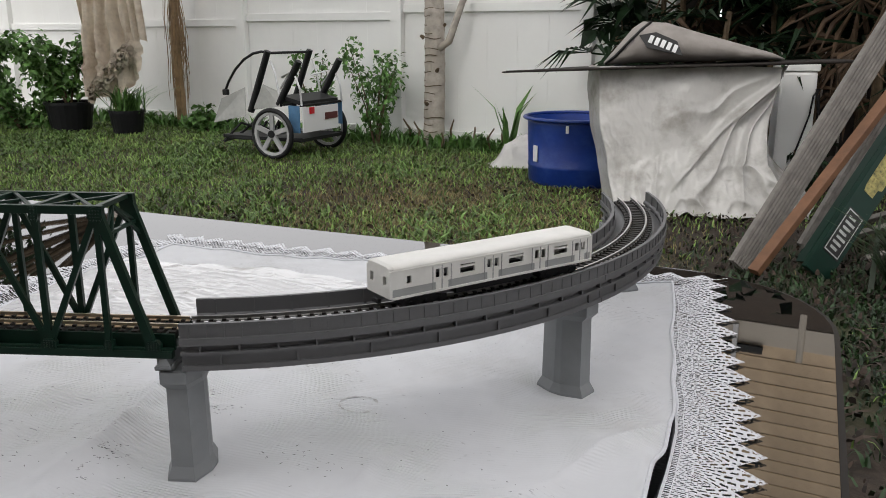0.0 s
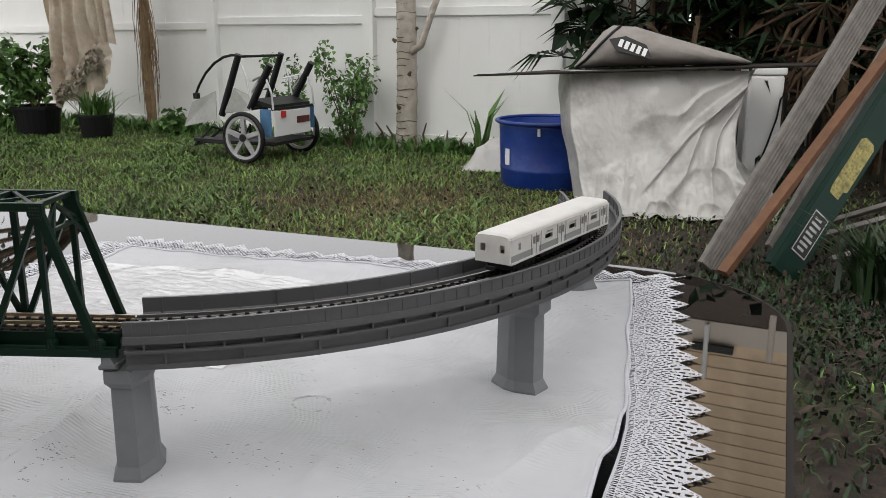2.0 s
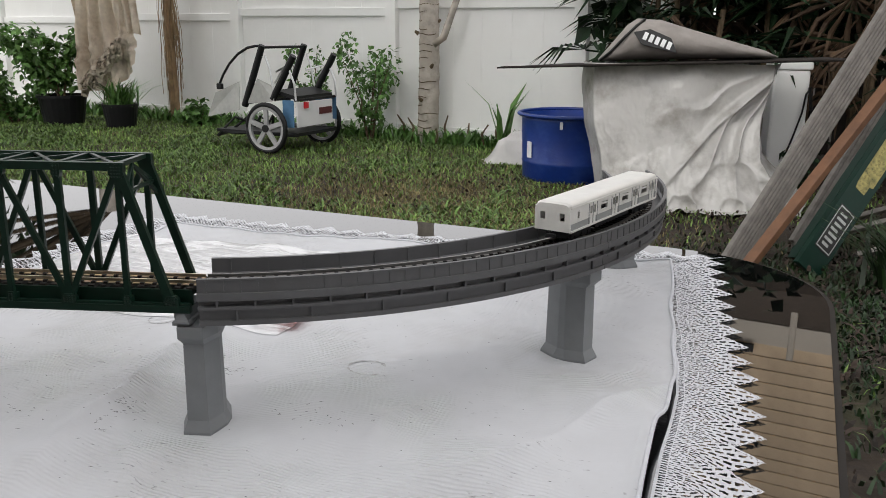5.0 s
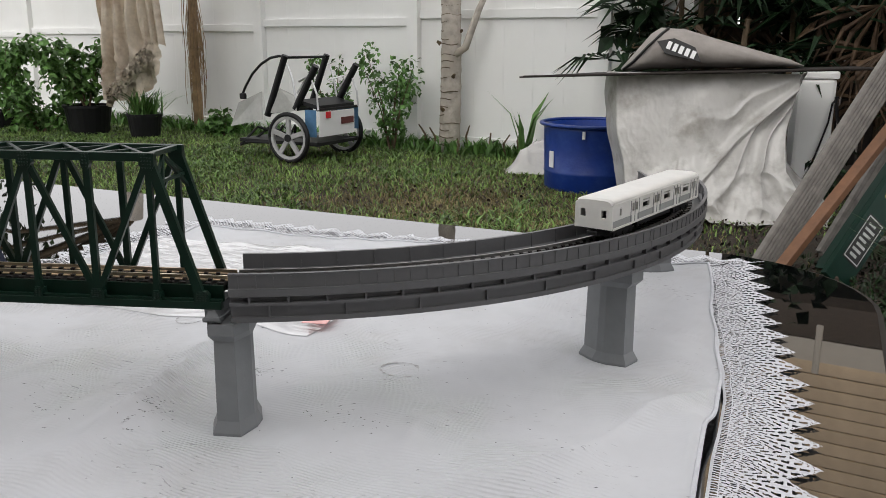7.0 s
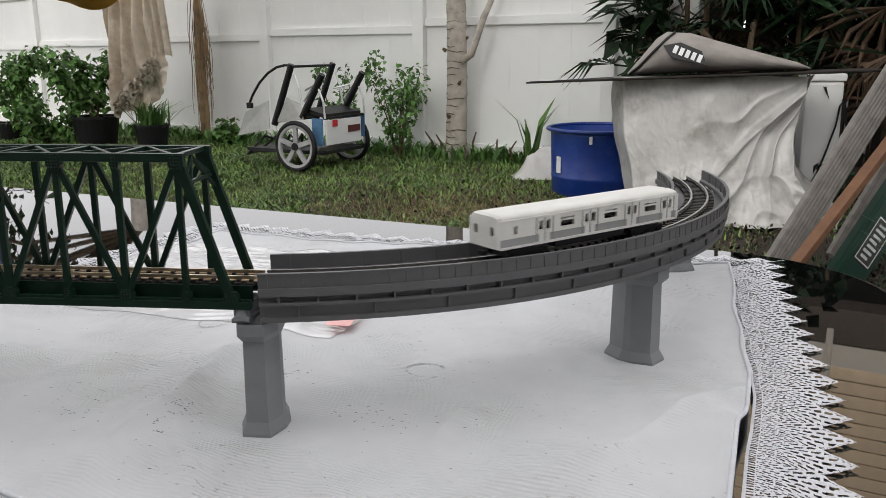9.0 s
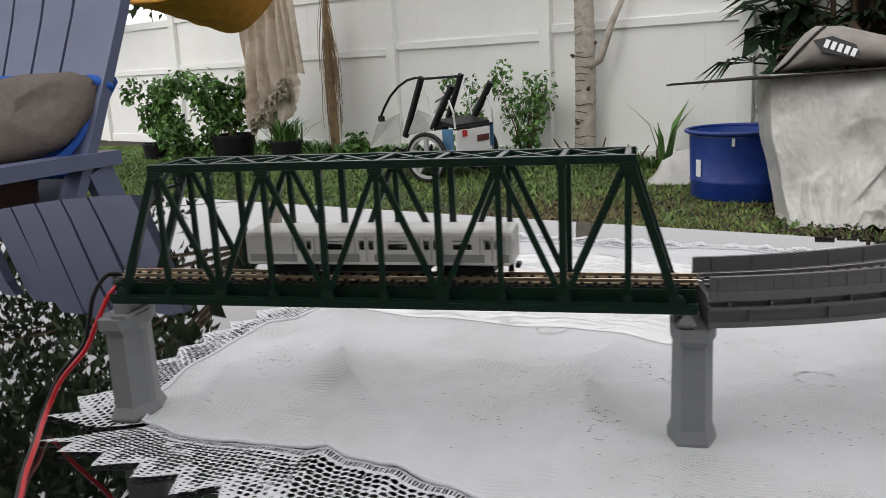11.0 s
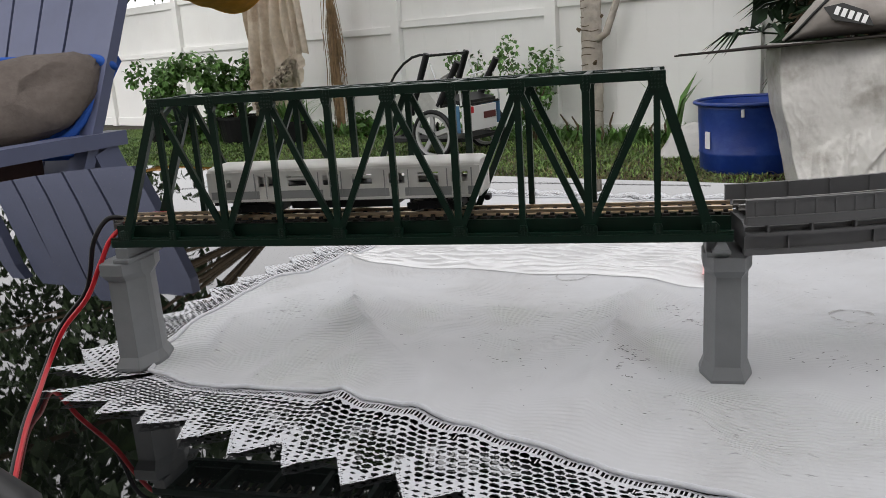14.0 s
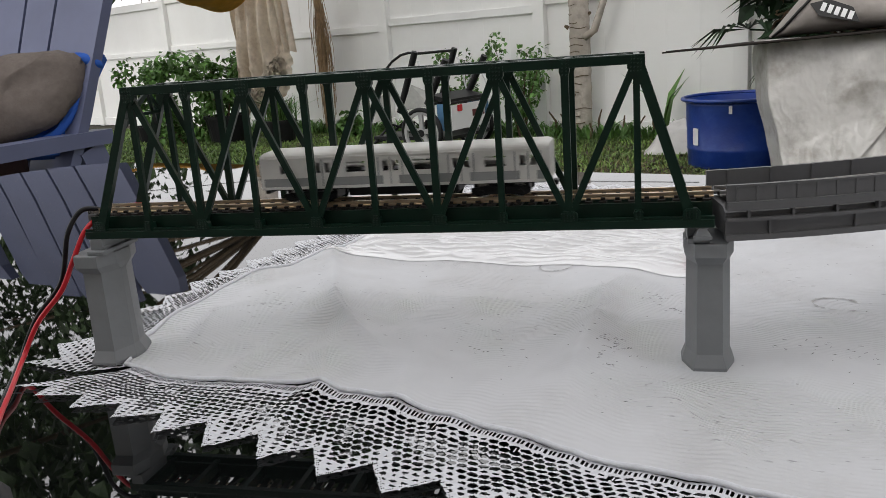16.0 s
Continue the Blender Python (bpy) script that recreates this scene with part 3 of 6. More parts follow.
def build_bridge():
    b = thing("truss_bridge", None, "dark green plastic model railway truss bridge with riveted gussets", "model bridge")
    for y, out in ((BY0, -1), (BY1, 1)):
        c = y - out * 0.0011
        bm = bmesh.new()
        box(bm, -0.2512, -0.0005, c - 0.0016, c + 0.0016, 0.7975, 0.8005, bevel=0.0003)
        box(bm, -0.2512, -0.0005, c - 0.0009, c + 0.0009, 0.8005, 0.8015)
        part("bottom_chord", bm, "green_plastic", b)
        bm = bmesh.new()
        box(bm, node_x(1) - 0.003, node_x(9) + 0.003, c - 0.0013, c + 0.0013, ZT + 0.0003, ZT + 0.0036, bevel=0.0003)
        part("top_chord", bm, "green_plastic", b)
        for a, d in ((0, 1), (10, 9)):
            bm = bmesh.new()
            bar(bm, (node_x(a), c, 0.8005), (node_x(d), c, ZT + 0.003), 0.0034, 0.0025)
            part("end_post", bm, "green_plastic", b)
        for k in range(1, 10):
            bm = bmesh.new()
            bar(bm, (node_x(k), c, 0.8005), (node_x(k), c, ZT + 0.001), 0.0023 if k % 2 else 0.0027, 0.0018)
            part("vertical", bm, "green_plastic", b)
        for k in range(1, 9):
            lo, hi = (k + 1, k) if k % 2 else (k, k + 1)
            bm = bmesh.new()
            bar(bm, (node_x(lo), c, 0.8015), (node_x(hi), c, ZT + 0.001), 0.0024, 0.0016)
            part("diagonal", bm, "green_plastic", b)
        for k in range(11):
            big = k % 2 == 0
            spots = [(ZB, 0.0030 if big else 0.0017, 0.0021)]
            if 1 <= k <= 9:
                spots.append((ZT, 0.0030 if k % 2 else 0.0018, 0.0030))
            for z, hw, hh in spots:
                bm = bmesh.new()
                s = 1 if z < 0.83 else -1
                prof = [(-hw, -s * hh), (hw, -s * hh), (hw, s * hh * 0.3), (hw * 0.6, s * hh), (-hw * 0.6, s * hh), (-hw, s * hh * 0.3)]
                y0, y1 = y + out * 0.0004, y - out * 0.0022
                loft(bm, [[(node_x(k) + px, y0, z + pz) for px, pz in prof], [(node_x(k) + px, y1, z + pz) for px, pz in prof]])
                g = part("gusset", bm, "green_plastic", b)
                bm = bmesh.new()
                n = 4 if hw > 0.002 else 2
                for i in range(n):
                    for j in range(4):
                        px, pz = (i - (n - 1) / 2) * hw * 1.5 / n, (j - 1.5) * hh * 0.42
                        bmesh.ops.create_icosphere(bm, subdivisions=1, radius=0.00034, matrix=Matrix.Translation((node_x(k) + px, y0 + out * 0.0001, z + pz)))
                part("rivets", bm, "green_plastic", g)
        bm = bmesh.new()
        box(bm, -0.2505, -0.001, YC + out * 0.0095 - 0.0006, YC + out * 0.0095 + 0.0006, 0.7995, 0.8060)
        part("stringer", bm, "green_plastic", b)
    for k in range(11):
        bm = bmesh.new()
        box(bm, node_x(k) - 0.0012, node_x(k) + 0.0012, BY0 + 0.002, BY1 - 0.002, 0.7985, 0.8035)
        part("floor_beam", bm, "green_plastic", b)
    for k in range(1, 10):
        bm = bmesh.new()
        bar(bm, (node_x(k), BY0, ZT + 0.0025), (node_x(k), BY1, ZT + 0.0025), 0.0022, 0.0018, (0, 0, 1))
        part("top_strut", bm, "green_plastic", b)
        if k < 9:
            for a, d in ((BY0, BY1), (BY1, BY0)):
                bm = bmesh.new()
                bar(bm, (node_x(k), a, ZT + 0.0028), (node_x(k + 1), d, ZT + 0.0028), 0.0015, 0.0010, (0, 0, 1))
                part("top_bracing", bm, "green_plastic", b)
    for a, d in ((1, 0), (9, 10)):
        # portal bracing under the first and last strut
        bm = bmesh.new()
        dx = (node_x(d) - node_x(a)) / (ZT - ZB)
        zl = ZT - 0.008
        bar(bm, (node_x(a) + dx * 0.008, BY0, zl), (node_x(a) + dx * 0.008, BY1, zl), 0.0016, 0.0013, (0, 0, 1))
        for y0, y1 in ((BY0 + 0.001, YC), (BY1 - 0.001, YC)):
            bar(bm, (node_x(a) + dx * 0.014, y0, zl - 0.006), (node_x(a), y1, ZT + 0.001), 0.0013, 0.0013, (1, 0, 0))
            bar(bm, (node_x(a) + dx * 0.008, y0, zl), (node_x(a), y1, ZT + 0.001), 0.0011, 0.0011, (1, 0, 0))
        part("portal", bm, "green_plastic", b)
    for y in (0.0016, BY1 - 0.0016):
        for x in (-0.2465, -0.0045):
            bm = bmesh.new()
            box(bm, x - 0.0032, x + 0.0032, y - 0.0022, y + 0.0022, 0.7930, 0.7945, bevel=0.0003)
            loft(bm, [[(x - 0.0028, y - 0.002, 0.7945), (x + 0.0028, y - 0.002, 0.7945), (x + 0.0028, y + 0.002, 0.7945), (x - 0.0028, y + 0.002, 0.7945)],
                      [(x - 0.0012, y - 0.0015, 0.7975), (x + 0.0012, y - 0.0015, 0.7975), (x + 0.0012, y + 0.0015, 0.7975), (x - 0.0012, y + 0.0015, 0.7975)]])
            part("bearing", bm, "pier_plastic", b)
    return b


def rails(parent, s0, s1, mat):
    n = max(1, int((s1 - s0) / 0.006))
    for off in (-0.0047, 0.0047):
        bm = bmesh.new()
        prof = [(-0.0009, RAIL_Z - 0.0021), (0.0009, RAIL_Z - 0.0021), (0.0009, RAIL_Z - 0.0017), (0.0003, RAIL_Z - 0.0014), (0.0003, RAIL_Z - 0.0007),
                (0.0005, RAIL_Z - 0.0005), (0.0005, RAIL_Z), (-0.0005, RAIL_Z), (-0.0005, RAIL_Z - 0.0005), (-0.0003, RAIL_Z - 0.0007), (-0.0003, RAIL_Z - 0.0014), (-0.0009, RAIL_Z - 0.0017)]
        st = []
        for k in range(n + 1):
            p, w, o = on_track(s0 + (s1 - s0) * k / n)
            st.append((p + o * off, o))
        sweep(bm, prof, st)
        part("rail", bm, mat, parent)
    bm = bmesh.new()
    box(bm, -0.0013, 0.0013, -0.0085, 0.0085, RAIL_Z - 0.0036, RAIL_Z - 0.0021)
    box(bm, -0.0008, 0.0008, -0.0064, -0.0030, RAIL_Z - 0.0021, RAIL_Z - 0.0012)
    box(bm, -0.0008, 0.0008, 0.0030, 0.0064, RAIL_Z - 0.0021, RAIL_Z - 0.0012)
    first = None
    s = s0 + 0.003
    while s < s1:
        p, w, o = on_track(s)
        m = pose(p.x, p.y, 0, 0, 0, math.degrees(math.atan2(w.y, w.x)))
        if first is None:
            first = part("sleeper", bm, "sleeper", parent, at=m)
        else:
            q = new("sleeper", first.data)
            q.parent, q.matrix_basis = parent, m
        s += 0.0052


bridge = build_bridge()
rails(bridge, -0.2500, -0.0002, "rail")

# ---------------------------------------------------------------- curved viaduct
VH = 0.0165                  # half width


def build_viaduct(s0, s1, label):
    v = thing("viaduct", None, label, "model viaduct", group="viaduct spans")
    n = 28
    st = []
    for k in range(n + 1):
        p, w, o = on_track(max(1e-6, s0 + (s1 - s0) * k / n))
        st.append((p, o))
    bm = bmesh.new()
    sweep(bm, [(-0.0145, 0.7945), (0.0145, 0.7945), (0.0145, 0.8025), (0.0098, 0.8042), (-0.0098, 0.8042), (-0.0145, 0.8025)], st)
    part("deck", bm, "grey_plastic", v)
    for side in (1, -1):
        def prof(pts, side=side):
            return [(u * side, z) for u, z in pts]
        bm = bmesh.new()
        sweep(bm, prof([(VH - 0.0018, 0.8050), (VH, 0.8050), (VH, 0.8118), (VH + 0.0004, 0.8118), (VH + 0.0004, 0.8126), (VH - 0.0014, 0.8126), (VH - 0.0014, 0.8040)]), st)
        wall = part("parapet", bm, "grey_plastic", v)
        bm = bmesh.new()
        sweep(bm, prof([(0.0140, 0.8036), (VH + 0.0009, 0.8036), (VH + 0.0009, 0.8066), (VH - 0.0010, 0.8070), (0.0140, 0.8052)]), st)
        part("upper_ledge", bm, "grey_plastic", v)
        bm = bmesh.new()
        sweep(bm, prof([(0.0140, 0.7996), (VH + 0.0004, 0.7996), (VH + 0.0004, 0.8008), (0.0140, 0.8010)]), st)
        part("middle_ledge", bm, "grey_plastic", v)
        bm = bmesh.new()
        sweep(bm, prof([(0.0120, 0.7926), (0.0158, 0.7926), (0.0158, 0.7946), (0.0141, 0.7949), (0.0141, 0.7998), (0.0120, 0.7998)]), st)
        part("girder", bm, "grey_plastic", v)
        for z0, z1, u0, u1, gap, inner in ((0.8066, 0.8117, VH - 0.0001, VH + 0.00035, 0.0064, False), (0.8008, 0.8037, 0.0142, VH + 0.0002, 0.0142, False),
                                           (0.7946, 0.7997, 0.0140, 0.0156, 0.0284, False), (0.8040, 0.8125, VH - 0.0019, VH - 0.0013, 0.0170, True)):
            s = s0 + gap * 0.5
            first = None
            bm = bmesh.new()
            box(bm, -0.0004, 0.0004, -u1 * side if side > 0 else u0, -u0 * side if side > 0 else u1, z0, z1)
            while s < s1 - 0.001:
                p, w, o = on_track(s)
                m = pose(p.x, p.y, 0, 0, 0, math.degrees(math.atan2(w.y, w.x)))
                if first is None:
                    first = part("rib", bm, "grey_plastic", v, at=m)
                else:
                    q = new("rib", first.data)
                    q.parent, q.matrix_basis = v, m
                s += gap
    rails(v, s0 + 0.0003, s1 - 0.0003, "grey_rail")
    return v


build_viaduct(0.001, ARC - 0.0002, "grey plastic curved model viaduct span joined to the green bridge")
build_viaduct(ARC + 0.0002, 2 * ARC, "grey plastic curved model viaduct span with open end")


def build_pier(at):
    p = thing("pier", at, "grey plastic model bridge pier standing on the white tablecloth", "model pier", group="bridge piers")

    def octagon(hx, hy, c, z):
        """Narrow ends and long tapering sides."""
        d = c * 2.8
        return [(-hx + c, -hy, z), (hx - c, -hy, z), (hx, -hy + d, z), (hx, hy - d, z), (hx - c, hy, z), (-hx + c, hy, z), (-hx, hy - d, z), (-hx, -hy + d, z)]
    bm = bmesh.new()
    loft(bm, [octagon(0.0095, 0.0138, 0.0037, 0), octagon(0.0095, 0.0138, 0.0037, 0.0012), octagon(0.0080, 0.0116, 0.0034, 0.0056)])
    part("foot", bm, "pier_plastic", p)
    bm = bmesh.new()
    loft(bm, [octagon(0.0080, 0.0116, 0.0034, 0.0056), octagon(0.0077, 0.0112, 0.0034, 0.040)])
    part("shaft", bm, "pier_plastic", p)
    bm = bmesh.new()
    loft(bm, [octagon(0.0077, 0.0112, 0.0034, 0.040), octagon(0.0086, 0.0142, 0.0032, 0.0432), octagon(0.0086, 0.0142, 0.0032, 0.0478), octagon(0.0084, 0.0140, 0.003, 0.0482)])
    part("cap", bm, "pier_plastic", p)
    return p


PIERS = [(-0.2500, YC - 0.0055, 0.0), (-0.0017, YC + 0.0004, 0.0)]
for s in (ARC, 2 * ARC - 0.004):
    q, w, o = on_track(s)
    PIERS.append((q.x - 0.0030, q.y - 0.0028, math.degrees(math.atan2(w.y, w.x))))
pier = build_pier(pose(PIERS[0][0], PIERS[0][1], CZ, 0, 0, PIERS[0][2]))
for x, y, r in PIERS[1:]:
    copy_thing(pier, pose(x, y, CZ, 0, 0, r))
for n, (x, y, r) in enumerate(PIERS):
    # packing block between the pier and what it carries
    blk = thing("bearing_block", pose(x, y, CZ + 0.0482, 0, 0, r), "grey plastic bearing block on a pier", "bearing block", group="bearing blocks")
    bm = bmesh.new()
    if n < 2:
        sx = 0.0044 if n == 0 else -0.0040
        box(bm, sx - 0.0038, sx + 0.0038, -0.0128, 0.0128, 0, 0.0018, bevel=0.0004)
        part("plate", bm, "pier_plastic", blk)
        bm = bmesh.new()
        box(bm, sx - 0.0038, sx + 0.0020, -0.0100, 0.0100, 0.0018, 0.0062, bevel=0.0003)
        part("riser", bm, "pier_plastic", blk)
    else:
        box(bm, -0.0060, 0.0060, -0.0115, 0.0115, 0, 0.0032, bevel=0.0004)
        part("plate", bm, "pier_plastic", blk)

# ---------------------------------------------------------------- subway car
L2, W2 = 0.057, 0.0095
FLOOR, ROOF = 0.0066, 0.0200      # above the rails


def build_car():
    c = thing("subway_car", None, "unpainted translucent white resin model subway car on black trucks", "model train car")
    # body walls with real window and door openings
    windows = []          # x0, x1, z0, z1
    doors = (-0.0310, -0.0035, 0.0240, 0.0490)
    for d in doors:
        windows += [(d - 0.0032, d - 0.0008, 0.0122, 0.0162), (d + 0.0008, d + 0.0032, 0.0122, 0.0162)]
    for x, w in ((-0.0175, 0.0040), (0.0098, 0.0042), (0.0368, 0.0040)):
        windows += [(x - w, x + w, 0.0122, 0.0148), (x - w, x + w, 0.0156, 0.0162)]
    windows += [(-0.0487, -0.0465, 0.0122, 0.0155)]
    xs = sorted({-L2 + 0.0012, L2 - 0.0012, *[w[0] for w in windows], *[w[1] for w in windows]})
    zs = sorted({FLOOR, 0.0105, *[w[2] for w in windows], *[w[3] for w in windows], 0.0184})
    for side in (-1, 1):
        for lower in (True, False):
            bm = bmesh.new()
            for x0, x1 in zip(xs, xs[1:]):
                for z0, z1 in zip(zs, zs[1:]):
                    xm, zm = (x0 + x1) / 2, (z0 + z1) / 2
                    if any(a < xm < b and e < zm < f for a, b, e, f in windows):
                        continue
                    doorway = any(abs(xm - d) < 0.0048 for d in doors)
                    if (zm < 0.0105 and not doorway) != lower:
                        continue
                    y = side * (W2 - 0.0001 if lower else W2)
                    box(bm, x0, x1, min(y, y - side * 0.0011), max(y, y - side * 0.0011), z0, z1)
            bmesh.ops.remove_doubles(bm, verts=bm.verts, dist=1e-5)
            wall = part("lower_side" if lower else "side", bm, "resin_lower" if lower else "resin", c)
            if not lower:
                for d in doors:
                    for e in (-0.0048, 0.0, 0.0048):
                        bm = bmesh.new()
                        box(bm, d + e - 0.0002, d + e + 0.0002, min(side * W2, side * (W2 + 0.0002)), max(side * W2, side * (W2 + 0.0002)), FLOOR, 0.0176)
                        part("door_seam", bm, "resin_lower", wall)
        bm = bmesh.new()
        box(bm, -L2 + 0.001, L2 - 0.001, side * W2 - 0.0003, side * W2 + 0.0002, 0.0181, 0.0185)
        part("drip_rail", bm, "resin", c)
        bm = bmesh.new()
        box(bm, -L2 + 0.001, L2 - 0.001, side * W2 - 0.0004, side * W2 + 0.0003, FLOOR - 0.0004, FLOOR + 0.0006)
        part("sill", bm, "resin", c)
    prof = []
    for k in range(13):
        a = radians(180 * k / 12)
        prof.append((W2 * math.copysign(abs(math.cos(a)) ** 0.4, math.cos(a)), 0.0184 + (ROOF + 0.0008 - 0.0184) * math.sin(a) ** 0.7))
    bm = bmesh.new()
    rings = []
    for x, k, dz in ((-L2, 0.90, 0.0012), (-L2 + 0.002, 1.0, 0.0), (L2 - 0.002, 1.0, 0.0), (L2, 0.90, 0.0012)):
        rings.append([(x, u * k, z - dz * (z - 0.0184) / 0.004) for u, z in prof])
    loft(bm, rings)
    part("roof", bm, "resin", c, smooth=False)
    for e in (-1, 1):
        bm = bmesh.new()
        ys = [-W2, -0.0066, -0.0040, -0.0014, 0.0014, 0.0040, 0.0066, W2]
        zz = [FLOOR, 0.0118, 0.0156, 0.0184]
        for i, (y0, y1) in enumerate(zip(ys, ys[1:])):
            for j, (z0, z1) in enumerate(zip(zz, zz[1:])):
                if j == 1 and i in (1, 5):
                    continue
                x0, x1 = sorted((e * L2, e * (L2 - 0.0013)))
                box(bm, x0, x1, y0, y1, z0, z1)
        bmesh.ops.remove_doubles(bm, verts=bm.verts, dist=1e-6)
        part("end_wall", bm, "resin", c)
        bm = bmesh.new()
        box(bm, *sorted((e * L2, e * (L2 + 0.0020))), -0.0025, 0.0025, 0.0034, 0.0054, bevel=0.0004)
        part("coupler", bm, "black_plastic", c)
    bm = bmesh.new()
    box(bm, -L2 + 0.002, L2 - 0.002, -W2 + 0.0014, W2 - 0.0014, 0.0056, 0.0068)
    box(bm, -0.022, 0.022, -W2 + 0.0025, W2 - 0.0025, 0.0026, 0.0058, bevel=0.0004)
    part("underframe", bm, "black_plastic", c)
    bm = bmesh.new()
    box(bm, -0.028, 0.016, -0.0050, 0.0050, 0.0068, 0.0120, bevel=0.0006)
    part("motor_block", bm, "black_plastic", c)
    for x in (-0.038, 0.038):
        truck = part("truck", box(bmesh.new(), x - 0.0105, x + 0.0105, -0.0050, 0.0050, 0.0014, 0.0057), "black_plastic", c)
        for side in (-1, 1):
            bm = bmesh.new()
            y = side * 0.0062
            prof = [(-0.0112, 0.0038), (-0.0112, 0.0018), (-0.0085, 0.0008), (-0.004, 0.0014), (0.004, 0.0014), (0.0085, 0.0008), (0.0112, 0.0018), (0.0112, 0.0038), (0.006, 0.0046), (-0.006, 0.0046)]
            loft(bm, [[(x + u, y - 0.0008, w) for u, w in prof], [(x + u, y + 0.0008, w) for u, w in prof]])
            for u in (-0.0075, 0.0, 0.0075):
                cyl(bm, (x + u, y - 0.0012, 0.0022), (x + u, y + 0.0014 * (1 if side > 0 else 1), 0.0022), 0.0011, n=8)
            part("side_frame", bm, "black_plastic", truck)
        for u in (-0.0068, 0.0068):
            bm = bmesh.new()
            for y in (-0.0043, 0.0043):
                cyl(bm, (x + u, y - 0.0008, 0.0028), (x + u, y + 0.0008, 0.0028), 0.0028, n=16)
            cyl(bm, (x + u, -0.005, 0.0028), (x + u, 0.005, 0.0028), 0.0007, n=8)
            part("wheelset", bm, "steel", truck)
    return c


car = build_car()


def car_pose(s):
    a, b = on_track(s - 0.038)[0], on_track(s + 0.038)[0]
    m = (a + b) / 2
    return pose(m.x, m.y, RAIL_Z, 0, 0, math.degrees(math.atan2(b.y - a.y, b.x - a.x)))

# ---------------------------------------------------------------- leaves and plants
rg = random.Random(5)


def leaf_mesh(name, spots, mat, size, seed=1, droop=0.3, slim=0.32):
    """Many small folded leaves, each of four triangles, at the given spots with their outward ways."""
    rng = random.Random(seed)
    vs, fs = [], []
    for p, way in spots:
        l = rng.uniform(*size)
        d = (Vector(way) + Vector((rng.gauss(0, 0.5), rng.gauss(0, 0.5), rng.gauss(-droop, 0.4)))).normalized()
        s = d.cross(Vector((rng.gauss(0, 0.4), rng.gauss(0, 0.4), 1))).normalized()
        up = s.cross(d)
        p, k, w = Vector(p), len(vs), l * slim
        vs += [p, p + d * l * 0.45 + s * w + up * w * 0.3, p + d * l * 0.5, p + d * l * 0.45 - s * w + up * w * 0.3, p + d * l - up * l * 0.12]
        fs += [(k, k + 2, k + 1), (k, k + 3, k + 2), (k + 2, k + 4, k + 1), (k + 3, k + 4, k + 2)]
    me = bpy.data.meshes.new(name)
    me.from_pydata([tuple(v) for v in vs], [], fs)
    me.materials.append(M[mat])
    return me


def crown(name, parent, mat, clumps, n, size, seed, label="", droop=0.3, slim=0.32):
    """A crown of leaves in uneven clumps of (x, y, z, radius)."""
    rng = random.Random(seed)
    spots = []
    tot = sum(c[3] ** 2 for c in clumps)
    for x, y, z, r in clumps:
        for _ in range(int(n * r * r / tot)):
            v = Vector((rng.gauss(0, 1), rng.gauss(0, 1), rng.gauss(0, 0.8)))
            v = v.normalized() * r * rng.random() ** 0.45
            spots.append(((x + v.x, y + v.y, z + v.z), v))
    ob = new(name, leaf_mesh(name, spots, mat, size, seed, droop, slim))
    ob.parent = parent
    if label:
        ob["label"] = label
    return ob


def shrub(name, at, height, width, leaves, size, mat, label, seed, base=0.0, category="bush"):
    """A leafy bush on several thin stems."""
    rng = random.Random(seed)
    b = thing(name, at, label, category)
    clumps = []
    for k in range(6):
        a = rng.uniform(0, 6.28)
        r = width * rng.uniform(0.15, 0.5)
        h = height * rng.uniform(0.55, 1.0)
        bm = bmesh.new()
        top = Vector((r * math.cos(a), r * math.sin(a), base + h))
        tube(bm, [(0.02 * math.cos(a), 0.02 * math.sin(a), base), (top.x * 0.4, top.y * 0.4, base + h * 0.5), top], [0.009, 0.006, 0.002], 6)
        part("stem", bm, "stem", b)
        for f in (0.35, 0.6, 0.85, 1.0):
            clumps.append((top.x * f + rng.gauss(0, width * 0.07), top.y * f + rng.gauss(0, width * 0.07), base + h * f, width * rng.uniform(0.12, 0.22)))
    crown("leaves", b, mat, clumps, leaves, size, seed)
    return b


# ---------------------------------------------------------------- grass
M["canopy_leaf"] = material("canopy_leaf", (0.05, 0.085, 0.03), 0.5, grain=0.4, scale=3, spec=0.3)
M["tuft"] = material("tuft", (0.014, 0.034, 0.009), 0.5, grain=0.3, scale=6)
M["dead_frond"] = material("dead_frond", (0.08, 0.05, 0.03), 0.8, grain=0.4, scale=9)
M["grass"] = material("grass", (0.135, 0.215, 0.05), 0.6, grain=0.45, scale=2.5)
M["dry_grass"] = material("dry_grass", (0.17, 0.14, 0.065), 0.8, grain=0.4, scale=3)
blades("lawn_grass", 230000, grass_at, "grass", (0.010, 0.032), "short green lawn grass with low weeds", "grass", lean=1.7, width=0.15)
blades("dry_grass", 36000, lambda r: (r.uniform(-5, 0.9), r.uniform(2.2, 7.2), 0.0) if r.random() < 0.5 else (r.gauss(-0.2, 0.6), r.gauss(4.2, 0.7), 0.0), "dry_grass", (0.008, 0.022), "dry brown grass and thatch over the soil", "grass", lean=2.0, width=0.14)



def weed_at(rng):
    x, y = rng.uniform(-6.5, 1.4), 2.0 + 6.5 * rng.random() ** 0.8
    if y > fence_y(x) - 0.05 or noise.noise(Vector((x * 1.7, y * 1.7, 5.5))) + 0.35 * noise.noise(Vector((x * 6, y * 6, 1.5))) < 0.02 or bare(x, y) > 0.55:
        return None
    return (x, y, 0.006)


